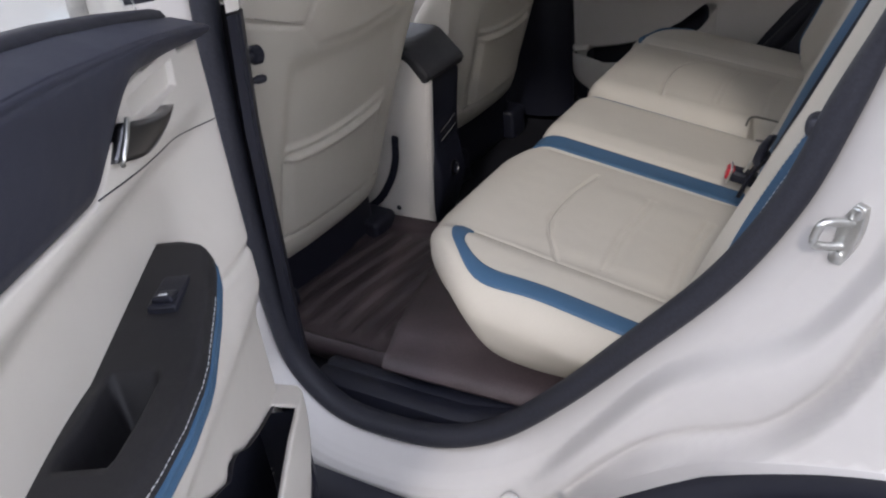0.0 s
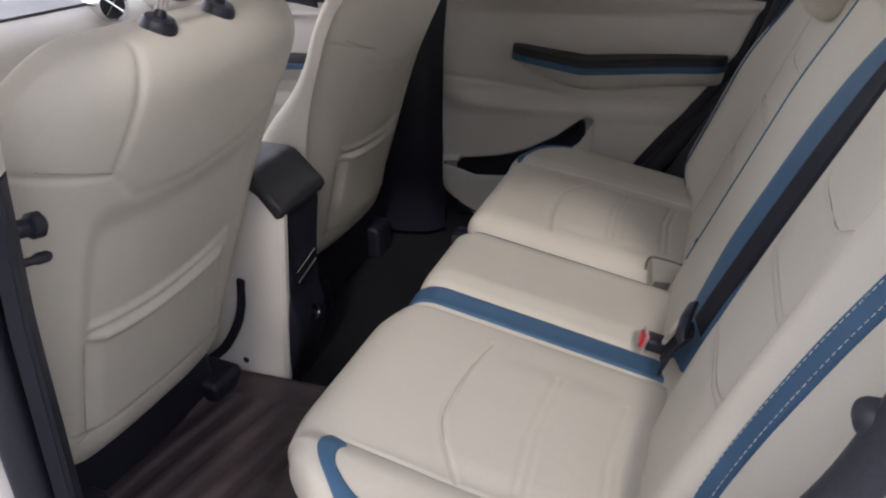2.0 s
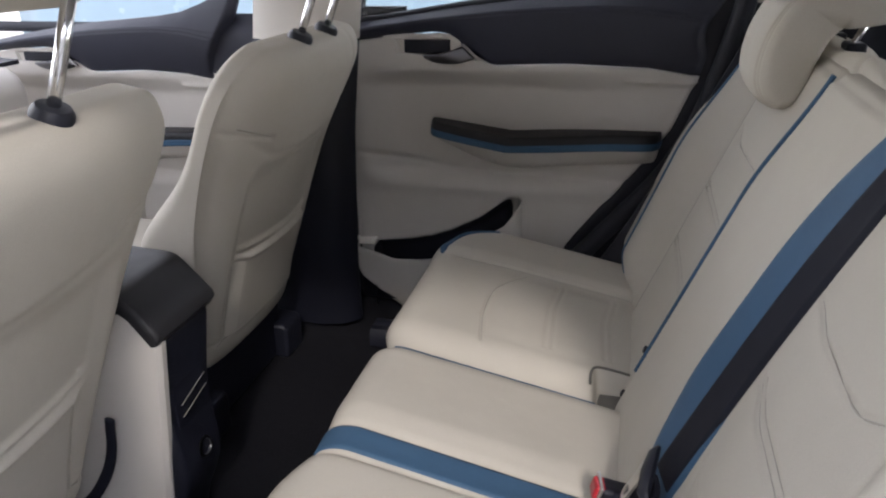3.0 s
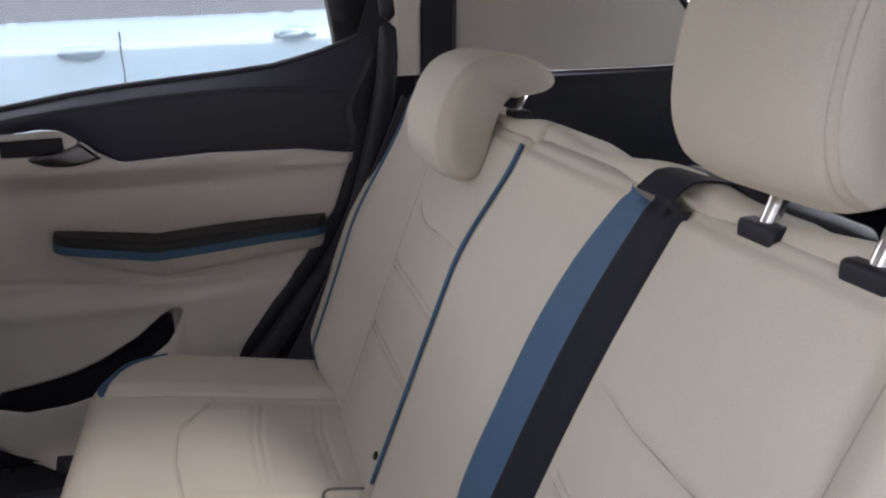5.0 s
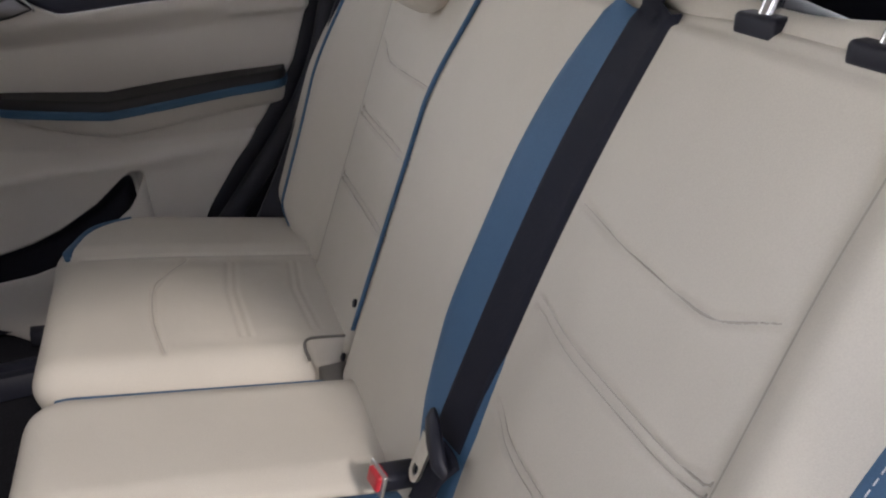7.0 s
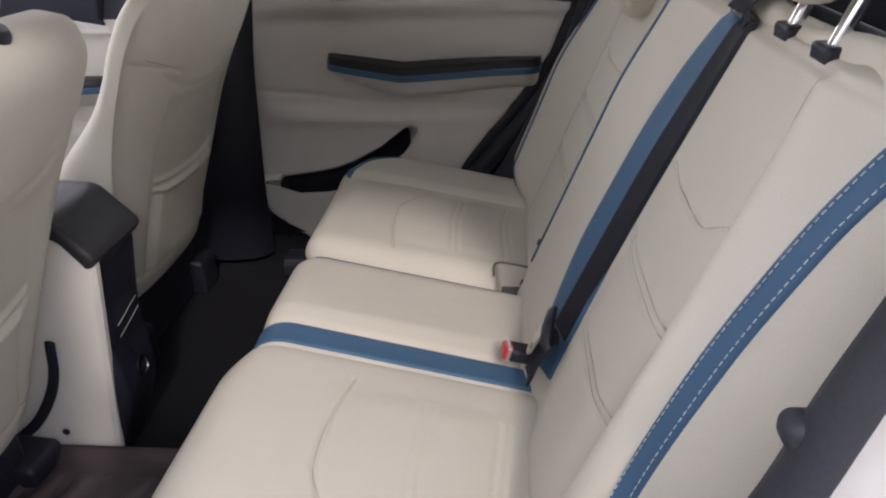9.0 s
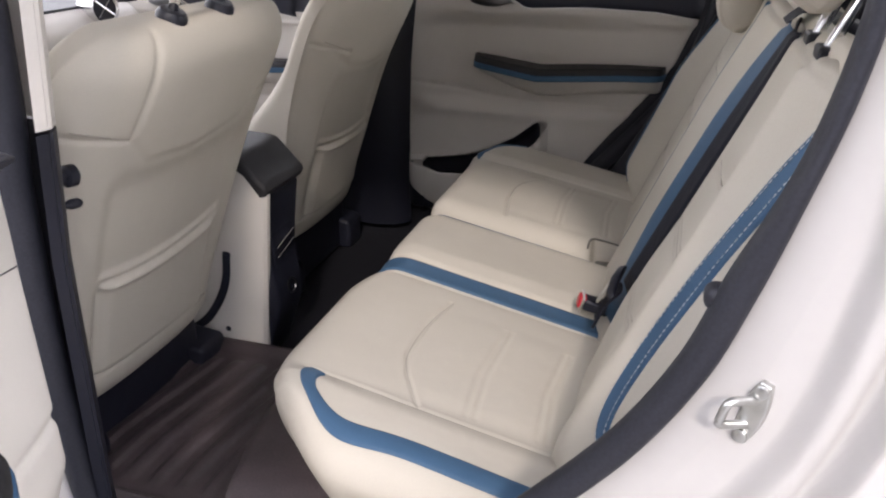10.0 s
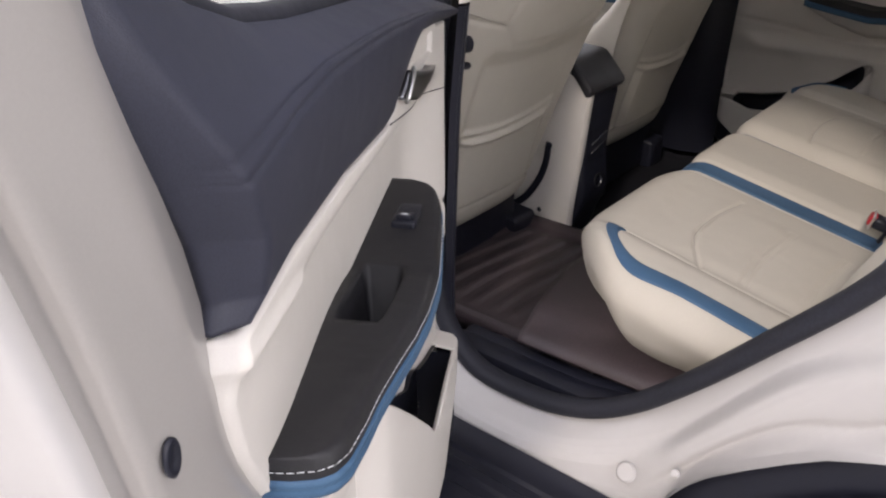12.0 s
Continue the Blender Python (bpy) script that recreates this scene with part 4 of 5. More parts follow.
# floor mats: ribbed brown rubber trays with a raised rear platform
def floor_mat(y0, y1, mirror):
    ob = thing("floor_mat", "dark brown ribbed rubber floor mat", "floor mat", "floor mats")
    xs, ys = np.linspace(-1.02, -0.52, 120), np.linspace(y0, y1, 60)
    rows = []
    for x in xs:
        t = np.minimum(np.minimum(ys - y0, y1 - ys), x + 1.02)
        rim = 0.018 * (1 - smooth_step(t / 0.025))
        rib = 0.006 * smooth_step((np.sin((x + 0.02 * np.sin(ys * 9)) * 2 * math.pi / 0.046) + 0.2) / 0.7) * smooth_step((t - 0.04) / 0.02) * smooth_step((-0.655 - x) / 0.02)
        rows.append(np.stack([np.full(60, x), ys, 0.456 + rim + rib + 0.004 * smooth_step((x + 0.66) / 0.045)], 1))
    part("tray", *thick(rows, (0, 0, -0.047)), MAT, ob, "ribbed rubber tray", sharp=False)
    # the platform in front of the seat; its lip stands free over the sill
    edge = y0 - 0.045 if not mirror else y0
    rows = []
    for x in np.linspace(-0.628, -0.16, 40):
        row = []
        for k in np.linspace(0, 1, 30):
            y = edge + (y1 - edge) * k
            lip = -0.010 * float(1 - smooth_step(np.array((y - edge) / 0.006)))
            fold = 0.006 * math.exp(-(((y - edge - 0.075 - 0.12 * (x + 0.628)) / 0.012) ** 2))
            row.append((x + 0.05 * max(0, 0.06 - (y - edge)) - 0.035 * min(1, (y - edge) / 0.22), y, 0.498 + 0.028 * float(smooth_step(np.array((y - edge) / 0.16))) + 0.02 * (x + 0.628) + lip + fold))
        rows.append(row)
    part("flap", *thick(rows, (0, 0, -0.005)), MAT, ob, "raised rubber flap", sharp=False)
    return ob


floor_mat(0.785, 1.215, False)
v, f = soft_box((-0.50, 0.86, 0.408), (-0.13, 1.80, 0.53), 0.02, (6, 10, 3), 3)
part("seat_riser", v, f, CARPET, cabin, "dark carpeted riser under the rear seat")


# ---- doors: one trim for the open near door and, mirrored, for the shut far door ----
DOOR_TURN = radians(60)
DU, DV = np.array([math.cos(DOOR_TURN), -math.sin(DOOR_TURN), 0]), np.array([math.sin(DOOR_TURN), math.cos(DOOR_TURN), 0])


def open_door(p):
    p = np.array(p, float)
    return np.array([-0.599, 0.5085, 0]) + p[:, :1] * DU + p[:, 1:2] * DV + p[:, 2:] * np.array([0, 0, 1.0])


def shut_door(p):
    p = np.array(p, float)
    u, z = p[:, 0], p[:, 2]
    upper = u - 0.75 + 0.085 * smooth_step((u - 0.35) / 0.3)
    edge = np.interp(z, [0.40, 0.625, 0.80, 0.895, 1.03, 1.15], [-0.44, -0.323, -0.185, -0.120, -0.068, -0.03])
    lower = np.where(u > 0.35, -0.40 + (u - 0.35) * (edge + 0.40) / (RU(z) - 0.35), u - 0.75)
    k = smooth_step((z - 1.03) / 0.06)
    x = lower + k * (upper - lower) - 0.028 * smooth_step((0.10 - u) / 0.15)
    return np.stack([x, 2.07 - p[:, 1], z + 0.014 * k], 1)


def shut_front_door(p):
    p = np.array(p, float)
    return np.stack([p[:, 0] - 1.72, 2.07 - p[:, 1], p[:, 2] - 0.035], 1)


RU = lambda z: np.interp(z, [0.40, 0.64, 0.86, 0.924, 0.965, 0.99, 1.02, 1.06, 1.107, 1.15, 1.19, 1.25, 1.35], [0.40, 0.45, 0.565, 0.596, 0.602, 0.596, 0.578, 0.586, 0.609, 0.629, 0.643, 0.660, 0.695])     # rear edge
FU = lambda z: np.interp(z, [0.40, 0.449, 0.47, 0.505, 0.55, 1.15], [0.08, 0.034, 0.003, -0.034, -0.050, -0.050])                        # front edge
BELT_Z = lambda u: np.interp(u, [-0.06, 0.087, 0.19, 0.28, 0.34, 0.43, 0.49, 0.55, 0.64, 0.70], [1.078, 1.105, 1.121, 1.131, 1.136, 1.144, 1.153, 1.173, 1.214, 1.240])
SPLIT = lambda u: np.interp(u, [-0.06, 0.048, 0.125, 0.150, 0.168, 0.244, 0.258, 0.386, 0.50, 0.545, 0.572, 0.60], [1.053, 1.065, 1.071, 1.069, 1.061, 1.018, 1.016, 1.022, 1.017, 1.009, 1.004, 1.006])


def RIM_Z(u, far=False):
    """Height of the map pocket's edge."""
    if far:
        return np.interp(u, [-0.06, 0.0, 0.03, 0.09, 0.15, 0.20, 0.283, 0.30, 0.315], [0.590, 0.575, 0.563, 0.567, 0.580, 0.610, 0.666, 0.690, 0.715])
    return np.interp(u, [-0.06, 0.0, 0.05, 0.10, 0.145, 0.165, 0.20, 0.267, 0.33, 0.37], [0.590, 0.598, 0.600, 0.594, 0.586, 0.592, 0.630, 0.698, 0.760, 0.798])


def SCOOP_Z(u, far=False):
    """Height where the pocket's hollow runs out into the panel."""
    if far:
        return np.interp(u, [-0.01, 0.06, 0.11, 0.155, 0.226, 0.29, 0.32], [0.598, 0.610, 0.622, 0.638, 0.676, 0.727, 0.729])
    return np.interp(u, [-0.01, 0.06, 0.11, 0.138, 0.155, 0.175, 0.216, 0.275, 0.33, 0.36], [0.603, 0.624, 0.644, 0.664, 0.668, 0.660, 0.684, 0.729, 0.775, 0.800])


def lower_v(u, z, far=False):
    """Inward stand of the lower panel: hollow above the armrest, full below."""
    hollow = -0.034 * smooth_step((1.012 - z) / 0.05) * smooth_step((z - 0.735) / 0.05) * (1 - 0.75 * smooth_step((u - 0.30) / 0.28)) * smooth_step((u - FU(z)) / 0.13)
    belly = -0.016 * smooth_step((0.775 - z) / 0.06)
    edge = -0.02 * (1 - smooth_step((RU(z) - u) / 0.012)) - 0.008 * (1 - smooth_step((u - FU(z)) / 0.012))
    crease = -0.004 * np.exp(-(((z - 0.775 - 0.25 * np.maximum(0.275 - u, 0) ** 1.5) / 0.006) ** 2))
    ridge = 0.006 * np.exp(-(((z - 0.990) / 0.006) ** 2)) * smooth_step((u - 0.475) / 0.02)
    ridge = ridge - 0.026 * smooth_step((u - 0.034) / 0.006) * smooth_step((0.172 - u) / 0.006) * smooth_step((z - 1.029) / 0.005) * smooth_step((1.066 - z) / 0.005)
    scoop = -0.032 * smooth_step((SCOOP_Z(u, far) - z) / 0.012) * smooth_step(((0.314 if far else 0.362) - u) / 0.014) * smooth_step((u + 0.010) / 0.005)
    return hollow + belly + edge + crease + ridge + scoop


SEAM_Z = lambda u: np.interp(u, [-0.06, 0.012, 0.106, 0.187, 0.28, 0.36, 0.45, 0.512, 0.562, 0.61, 0.66], [1.066, 1.080, 1.094, 1.103, 1.113, 1.118, 1.121, 1.116, 1.106, 1.098, 1.094])       # stitched ridge of the insert


def upper_at(u, t):
    """The dark insert at t, from its lower edge (0) over the stitched ridge (0.6) to the window (1)."""
    z0, z1, z2 = float(SPLIT(u)) + 0.002, float(SEAM_Z(u)), float(BELT_Z(u))
    if t < 0.6:
        k = t / 0.6
        z, v = z0 + (z1 - z0) * k, 0.017 * math.sin(min(k, 1) * math.pi * 0.55) - 0.003 * max(0, 1 - k / 0.1)
    else:
        k = (t - 0.6) / 0.4
        z, v = z1 + (z2 - z1) * k, 0.0165 - 0.0365 * k ** 1.15
    d = (t - 0.6)
    v += -0.0020 * math.exp(-((d - 0.035) / 0.012) ** 2) - 0.0020 * math.exp(-((d + 0.02) / 0.012) ** 2) - 0.0012 * math.exp(-((d - 0.008) / 0.008) ** 2)
    return u, v, z


def door(name, tf, label, rear=True, near=False, group=""):
    ob = thing(name, label, "car door", group, "structure")

    def put(name, v, f, mat, lab="", parent=None, sharp=False):
        return part(name, tf(v), f, mat, parent or ob, lab, sharp=sharp)

    far, pk = not near, (1.0 if near else 1.19)          # the pocket is shorter on the shut doors
    # lower beige panel
    rows = []
    for t in np.linspace(0, 1, 170):
        row = []
        for s in np.linspace(0, 1, 170):
            z = 0.400 + t * 0.62
            u = FU(z) + s * (RU(z) - FU(z))
            z = 0.400 + t * (SPLIT(u) - 0.400)
            u = FU(z) + s * (RU(z) - FU(z))
            row.append((u, float(lower_v(u, np.array(z), far)), z))
        rows.append(row)
    v, f = thick(rows, (0, -0.012, 0))
    put("lower_panel", v, f, TRIM, "beige plastic lower door panel")
    # dark upper insert
    rows = []
    for t in np.linspace(0, 1, 80):
        ur = 0.64
        for _ in range(5):
            ur = float(RU(upper_at(ur, t)[2]))
        row = [upper_at(-0.040 + s * (ur - 0.018 + 0.040), t) for s in np.linspace(0, 1, 90)]
        end = row[-1]
        low = min(end[1] - 0.008, -0.014)
        rows.append(row + [(ur - 0.014, end[1] - 0.003, end[2]), (ur - 0.006, low, end[2]), (ur - 0.001, -0.018, end[2])])
    v, f = thick(rows, (0, -0.012, 0))
    put("upper_panel", v, f, DARKTRIM, "black leather upper door panel")
    # handle plate recess, lever
    top, low = spline([(0.190, 1.053), (0.157, 1.044), (0.128, 1.039), (0.103, 1.037)], 14), spline([(0.216, 1.031), (0.172, 1.020), (0.130, 1.022), (0.106, 1.030)], 14)
    rows = [[(p[0] + (q[0] - p[0]) * j, 0.004 + 0.014 * math.sin(math.pi * (0.12 + 0.6 * k)) * (1 - 0.5 * j * j), p[1] + (q[1] - p[1]) * j) for j in np.linspace(0, 1, 7)] for k, p, q in zip(np.linspace(0, 1, 14), top, low)]
    v, f = thick(rows, (0, -0.012, 0))
    lever = put("handle", v, f, GUNMETAL, "dark satin metal door handle lever")
    v, f = tube(spline([(0.188, 0.010, 1.055), (0.203, 0.012, 1.046), (0.216, 0.010, 1.033), (0.214, 0.008, 1.029)], 14), 0.0024, 8)
    put("trim_edge", v, f, STEEL, "satin silver edge", lever)
    # the handle's beige recess, deepening towards the lever, with its dark slot
    rows = []
    for z in np.linspace(1.024, 1.070, 60):
        row = []
        for u in np.linspace(0.026, 0.182, 120):
            inside = float(smooth_step(np.array((u - 0.044 - 0.25 * (1.062 - z)) / 0.003)) * smooth_step(np.array((0.160 - u) / 0.003)) * smooth_step(np.array((z - 1.0355 + 0.04 * (u - 0.10)) / 0.0025)) * smooth_step(np.array((1.062 - z) / 0.0025)))
            row.append((u, 0.0012 - inside * (0.005 + 0.012 * (u - 0.045) / 0.115), z))
        rows.append(row)
    v, f = grid(rows)
    put("handle_recess", v, f, TRIM, "beige handle recess", lever)
    # on shut doors the black box widens to paint the shade inside the recess
    v, f = soft_box((0.146 if near else 0.062, -0.017, 1.038), (0.159, -0.0115 if near else -0.0035, 1.061), 0.002, (2, 1, 4), 2)
    put("slot", v, f, BLACK, "black slot behind the lever", lever)
    # joint between the handle plate and the lower panel
    us = np.linspace(-0.048, 0.250, 40)
    zs = np.interp(us, [-0.048, 0.132, 0.250], [0.973, 1.001, 1.018])
    v, f = tube([(u, float(lower_v(u, np.array(z))) + 0.0002, z) for u, z in zip(us, zs)], 0.0007, 6)
    if near:
        put("joint", v, f, BLACK, "dark joint line")
    # armrest: black pad, switch plate, pull recess, blue stripe
    zt = lambda u: np.interp(u, [0.10, 0.14, 0.29, 0.48, 0.64], [0.912, 0.908, 0.888, 0.900, 0.903]) - (0.0 if near else 0.012)
    out = lambda u: np.interp(u, [0.115, 0.120, 0.130, 0.15, 0.20, 0.27, 0.34, 0.385, 0.43, 0.47, 0.505, 0.535, 0.547, 0.554, 0.559, 0.5615], [-0.004, 0.010, 0.019, 0.026, 0.036, 0.046, 0.049, 0.047, 0.042, 0.0385, 0.037, 0.034, 0.029, 0.020, 0.002, -0.030])
    us = np.r_[np.linspace(0.115, 0.17, 10), np.linspace(0.175, 0.53, 50), np.linspace(0.534, 0.553, 8), np.linspace(0.5545, 0.5615, 8)]
    slope = np.gradient(out(us), us)
    normal = np.stack([-slope, np.ones(len(us))], 1) / np.sqrt(1 + slope ** 2)[:, None]

    def rim(i, off, drop):
        """A point beside the armrest's outline, off outwards and drop below its top."""
        return us[i] + normal[i, 0] * off, float(out(us[i])) + normal[i, 1] * off, float(zt(us[i])) - drop

    def hole(u):
        return (1.0 if near else 0.0) * float(smooth_step(np.array((u - 0.285) / 0.004)) * smooth_step(np.array((0.380 - u) / 0.006)))

    rows = []
    for i, u in enumerate(us):
        vo, z = float(out(u)), float(zt(u))
        row = []
        for k in np.linspace(0, 1, 44):
            vi = -0.046 if near else -0.026
            vv = vi + (vo - vi) * k
            d = vo - vv
            roll = 0.006 * (1 - math.sqrt(max(0, 1 - (1 - min(d / 0.008, 1)) ** 2)))
            dip = 0.055 * hole(u) * float(smooth_step(np.array((vv + 0.023) / 0.006)) * smooth_step(np.array((vo - 0.029 - vv) / 0.007)))
            row.append((u, vv, z - roll - dip))
        rows.append(row + [rim(i, 0.0008, 0.008), rim(i, 0.0018, 0.011), rim(i, 0.0012, 0.019)])
    rows = [[(us[0] - 0.004, -0.040 + (out(us[0]) + 0.04) * min(j / 43, 1), zt(us[0]) - 0.035) for j in range(47)]] + rows
    v, f = grid(rows)
    arm = put("armrest", v, f, ARMPAD, "black leather armrest pad")
    # the blue stripe below it: two soft rolls with a stitched groove between
    v, f = grid([[rim(i, off, drop) for off, drop in ((-0.002, 0.0165), (0.0022, 0.017), (0.0034, 0.020), (0.0034, 0.0225), (0.0022, 0.0245), (0.0032, 0.0262), (0.0032, 0.0295), (0.0022, 0.0320), (-0.004, 0.0335))] for i in range(len(us))])
    put("armrest_stripe", v, f, NAVY, "blue leather stripe", arm)
    rows = []
    for u in us:
        vo, z = float(out(u)), float(zt(u))
        g = 0.80 * float(np.interp(u, [0.115, 0.135, 0.17, 0.23, 0.29, 0.41, 0.57], [0.15, 0.30, 0.50, 0.76, 0.88, 0.80, 0.72]))
        rows.append([(u, max(vo - q, -0.045), z - 0.032 - dz * g) for q, dz in ((0.003, 0.0), (0.007, 0.012), (0.016, 0.035), (0.023, 0.048), (0.033, 0.058), (0.057, 0.062), (0.095, 0.064))])
    rows = [[(us[0] - 0.004, -0.04, p[2]) for p in rows[0]]] + rows + [[(us[-1] + 0.004, -0.045, p[2]) for p in rows[-1]]]
    v, f = grid(rows)
    put("armrest_base", v, f, TRIM, "beige armrest base", arm)
    if near:
        line = spline([rim(i, 0.0022, 0.0095) for i in range(12, len(us) - 1)], 900)
        arc = np.r_[0, np.cumsum(np.linalg.norm(np.diff(line, axis=0), axis=1))]
        verts, faces = [], []
        for a in np.arange(0.0, arc[-1] - 0.006, 0.0065):
            q = np.stack([np.interp([a, a + 0.0045], arc, line[:, k]) for k in range(3)], 1)
            vv, ff = tube(q, 0.0004, 4)
            faces += [tuple(i + len(verts) for i in q4) for q4 in ff]
            verts += list(vv)
        put("stitching", np.array(verts), faces, STITCH, "white stitched seam", arm)
    # switch
    if near:
        v, f = soft_box((0.166, -0.013, 0.880), (0.216, 0.013, 0.9045), 0.003, (4, 3, 2), 2)
        sw = put("window_switch", v, f, BLACK, "black window switch", arm, True)
        v, f = soft_box((0.190, -0.009, 0.898), (0.211, 0.009, 0.9075), 0.003, (4, 3, 2), 2, lambda p: p + np.stack([0 * p[:, 0], 0 * p[:, 0], (p[:, 0] - 0.20) * 0.25], 1))
        put("rocker", v, f, BLACK, "", sw)
        v, f = soft_box((0.203, -0.004, 0.9070), (0.207, 0.004, 0.9095), 0.001, (2, 2, 1), 2)
        put("mark", v, f, STITCH, "small white mark", sw)
    # map pocket, black inside
    wall = spline([(-0.052, -0.030), (-0.056, -0.005), (-0.050, 0.022), (-0.02, 0.034), (0.06, 0.038), (0.16, 0.038), (0.25, 0.036), (0.33, 0.030), (0.365, 0.010), (0.385, -0.060)], 70) * [1 / pk, 0.55]
    rows, inner = [], []
    for u, vv in wall:
        z = float(RIM_Z(u, far))
        foot = float(np.interp(u, [-0.056, -0.050, -0.034, 0.003, 0.034, 0.08], [0.555, 0.530, 0.505, 0.470, 0.449, 0.405]))
        col = [(u, vv * (0.9 + 0.1 * k) - 0.012 * (1 - k) ** 6, foot + (z - foot) * k) for k in np.linspace(0, 1, 12)]
        col += [(u + 0.001, vv - 0.001, z + 0.003), (u + 0.003, vv - 0.004, z + 0.0035), (u + 0.004, vv - 0.007, z)]
        rows.append(col)
        if u < wall[-1, 0] - 0.022:
            inner.append([(u + 0.004, vv - 0.0075, z - 0.002), (u + 0.004, vv - 0.008, 0.46), (u + 0.004, min(vv, -0.02) - 0.004, 0.44)])
    v, f = grid(rows)
    pocket = put("map_pocket", v, f, TRIM, "beige map pocket with a black inside")
    v, f = grid(inner)
    put("liner", v, f, BLACK, "black pocket liner", pocket)
    rows = [[(u, -0.0400 + 0.026 * float(1 - smooth_step(np.array((0.362 / pk - u) / 0.03))) + 0.03 * max(0, (t - 0.94) / 0.06), 0.42 + (float(SCOOP_Z(u, far)) + 0.002 - 0.42) * t) for t in np.linspace(0, 1, 24)] for u in np.linspace(-0.004, 0.352 / pk, 56)]
    v, f = grid(rows)
    put("liner", v, f, BLACK, "black pocket liner", pocket)
    # solid front end of the pocket, with the hollow's dark front wall
    rows = []
    for u in np.r_[np.linspace(-0.054, -0.010, 12), -0.006, -0.005]:
        vw = float(np.interp(u, wall[:22, 0], wall[:22, 1])) if u > -0.05 else 0.010
        drop = 0.003 if u > -0.0055 else 0.0
        rows.append([(u, vw - 0.003 + (-0.024 - vw) * k, float(RIM_Z(u)) + 0.0035 + 0.008 * k - drop) for k in np.linspace(0, 1, 8)])
    v, f = grid(rows)
    put("pocket_end", v, f, TRIM, "", pocket)
    v, f = grid([[(-0.005, 0.016 - 0.060 * k, z) for k in np.linspace(0, 1, 4)] for z in (0.594, 0.52, 0.44)])
    put("liner", v, f, BLACK, "black pocket liner", pocket)
    return ob, put


near_door, put_near = door("door_1", open_door, "open rear door with beige, black and blue trim", near=True, group="rear doors")
far_door, put_far = door("door_2", shut_door, "shut rear door with beige, black and blue trim", group="rear doors")

# painted inner frame, outer skin and window frame of each rear door
for put, near in ((put_near, True), (put_far, False)):
    rows = []
    for t in np.linspace(0, 1, 24):
        z = 0.40 + 1.14 * t
        r = float(RU(z)) if z < 1.35 else float(0.72 - 0.35 * (z - 1.35))
        k = 1.0 if near else 2.0
        if near:
            r = float(np.interp(z, [0.40, 0.64, 0.86, 0.924, 0.965, 1.02, 1.107, 1.19, 1.35, 1.54], [0.40, 0.45, 0.565, 0.596, 0.602, 0.610, 0.627, 0.650, 0.695, 0.64]))
        rows.append([(r - 0.040, -0.028, z), (r - 0.004, -0.014, z), (r + 0.004, -0.012, z), (r + 0.016, -0.013, z), (r + k * 0.030, -0.016, z), (r + k * 0.044, -0.020, z), (r + k * 0.052, -0.022, z), (r + k * 0.056, -0.026, z), (r + k * 0.049, -0.040, z), (r + k * 0.054, -0.046, z),
                     (r + k * 0.068, -0.044, z), (r + k * 0.073, -0.052, z), (r + k * 0.074, -0.075, z), (r + k * 0.072, -0.095, z), (r + k * 0.085, -0.112, z), (r + k * 0.086, -0.118, z), (r + 0.06, -0.122, z)])
    # the open door's flange has its shade in the paint; the lip stays body white
    if near:
        v, f = grid([row[9:] for row in rows])
        put("outer_lip", v, f, PAINT, "white painted outer lip of the door")
        rows = [row[:10] for row in rows]
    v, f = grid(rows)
    put("inner_frame", v, f, SHADED_PAINT if near else BLACK, "white painted door edge" if near else "black door edge")
    rows = []
    for z in np.linspace(0.36, 1.03, 12):
        rows.append([(-0.08, -0.12 + 0.02 * math.sin((z - 0.3) * 3), z), (0.2, -0.14, z), (0.45, -0.135, z), (float(RU(z)) + 0.07, -0.121, z)])
    v, f = grid(rows)
    put("outer_skin", v, f, PAINT, "white painted outer skin")
    rows = [[(u, -0.026, float(BELT_Z(u)) - 0.010), (u, -0.020, float(BELT_Z(u)) + 0.001), (u, -0.024, float(BELT_Z(u)) + 0.007), (u, -0.034, float(BELT_Z(u)) + 0.010), (u, -0.042, float(BELT_Z(u)) + 0.006)] for u in np.linspace(-0.03, 0.645, 40)]
    v, f = grid(rows)
    put("window_seal", v, f, RUBBER, "black window seal")
    rows = [[(u, -0.040 - 0.083 * z, float(BELT_Z(u)) + z * (1.53 - float(BELT_Z(u)))) for u in np.linspace(-0.02, 0.64, 20)] for z in np.linspace(0, 1, 8)]
    v, f = thick(rows, (0, -0.004, 0))
    pane = put("window_pane", v, f, GLASS, "clear window glass")
    pane.data.polygons.foreach_set("use_smooth", [False] * len(pane.data.polygons))
    pane.visible_shadow = False
    # black frame round the glass and the fixed corner behind it
    rows = [[(u + du, -0.040 + dv - 0.16 * max(0, z - 1.12), z) for du, dv in ((-0.062, -0.015), (-0.058, 0.006), (-0.03, 0.010), (0.012, 0.004), (0.024, -0.02))] for z, u in zip(np.linspace(1.165, 1.54, 8), np.linspace(0.638, 0.61, 8))]
    v, f = grid(rows)
    put("window_frame", v, f, BLACK, "black window frame")
    rows = [[(u, -0.040 + dv - 0.16 * 0.42, 1.53 + dz) for dz, dv in ((-0.02, -0.015), (-0.02, 0.01), (0.01, 0.012), (0.03, -0.02))] for u in np.linspace(-0.03, 0.70, 10)]
    v, f = grid(rows)
    put("window_frame", v, f, BLACK, "black window frame")
    rows = [[(u + du, -0.040 + dv - 0.16 * max(0, z - 1.12), z) for du, dv in ((-0.045, -0.015), (-0.04, 0.012), (-0.01, 0.012), (0.0, -0.015))] for z, u in zip(np.linspace(1.10, 1.54, 8), np.linspace(-0.02, 0.03, 8))]
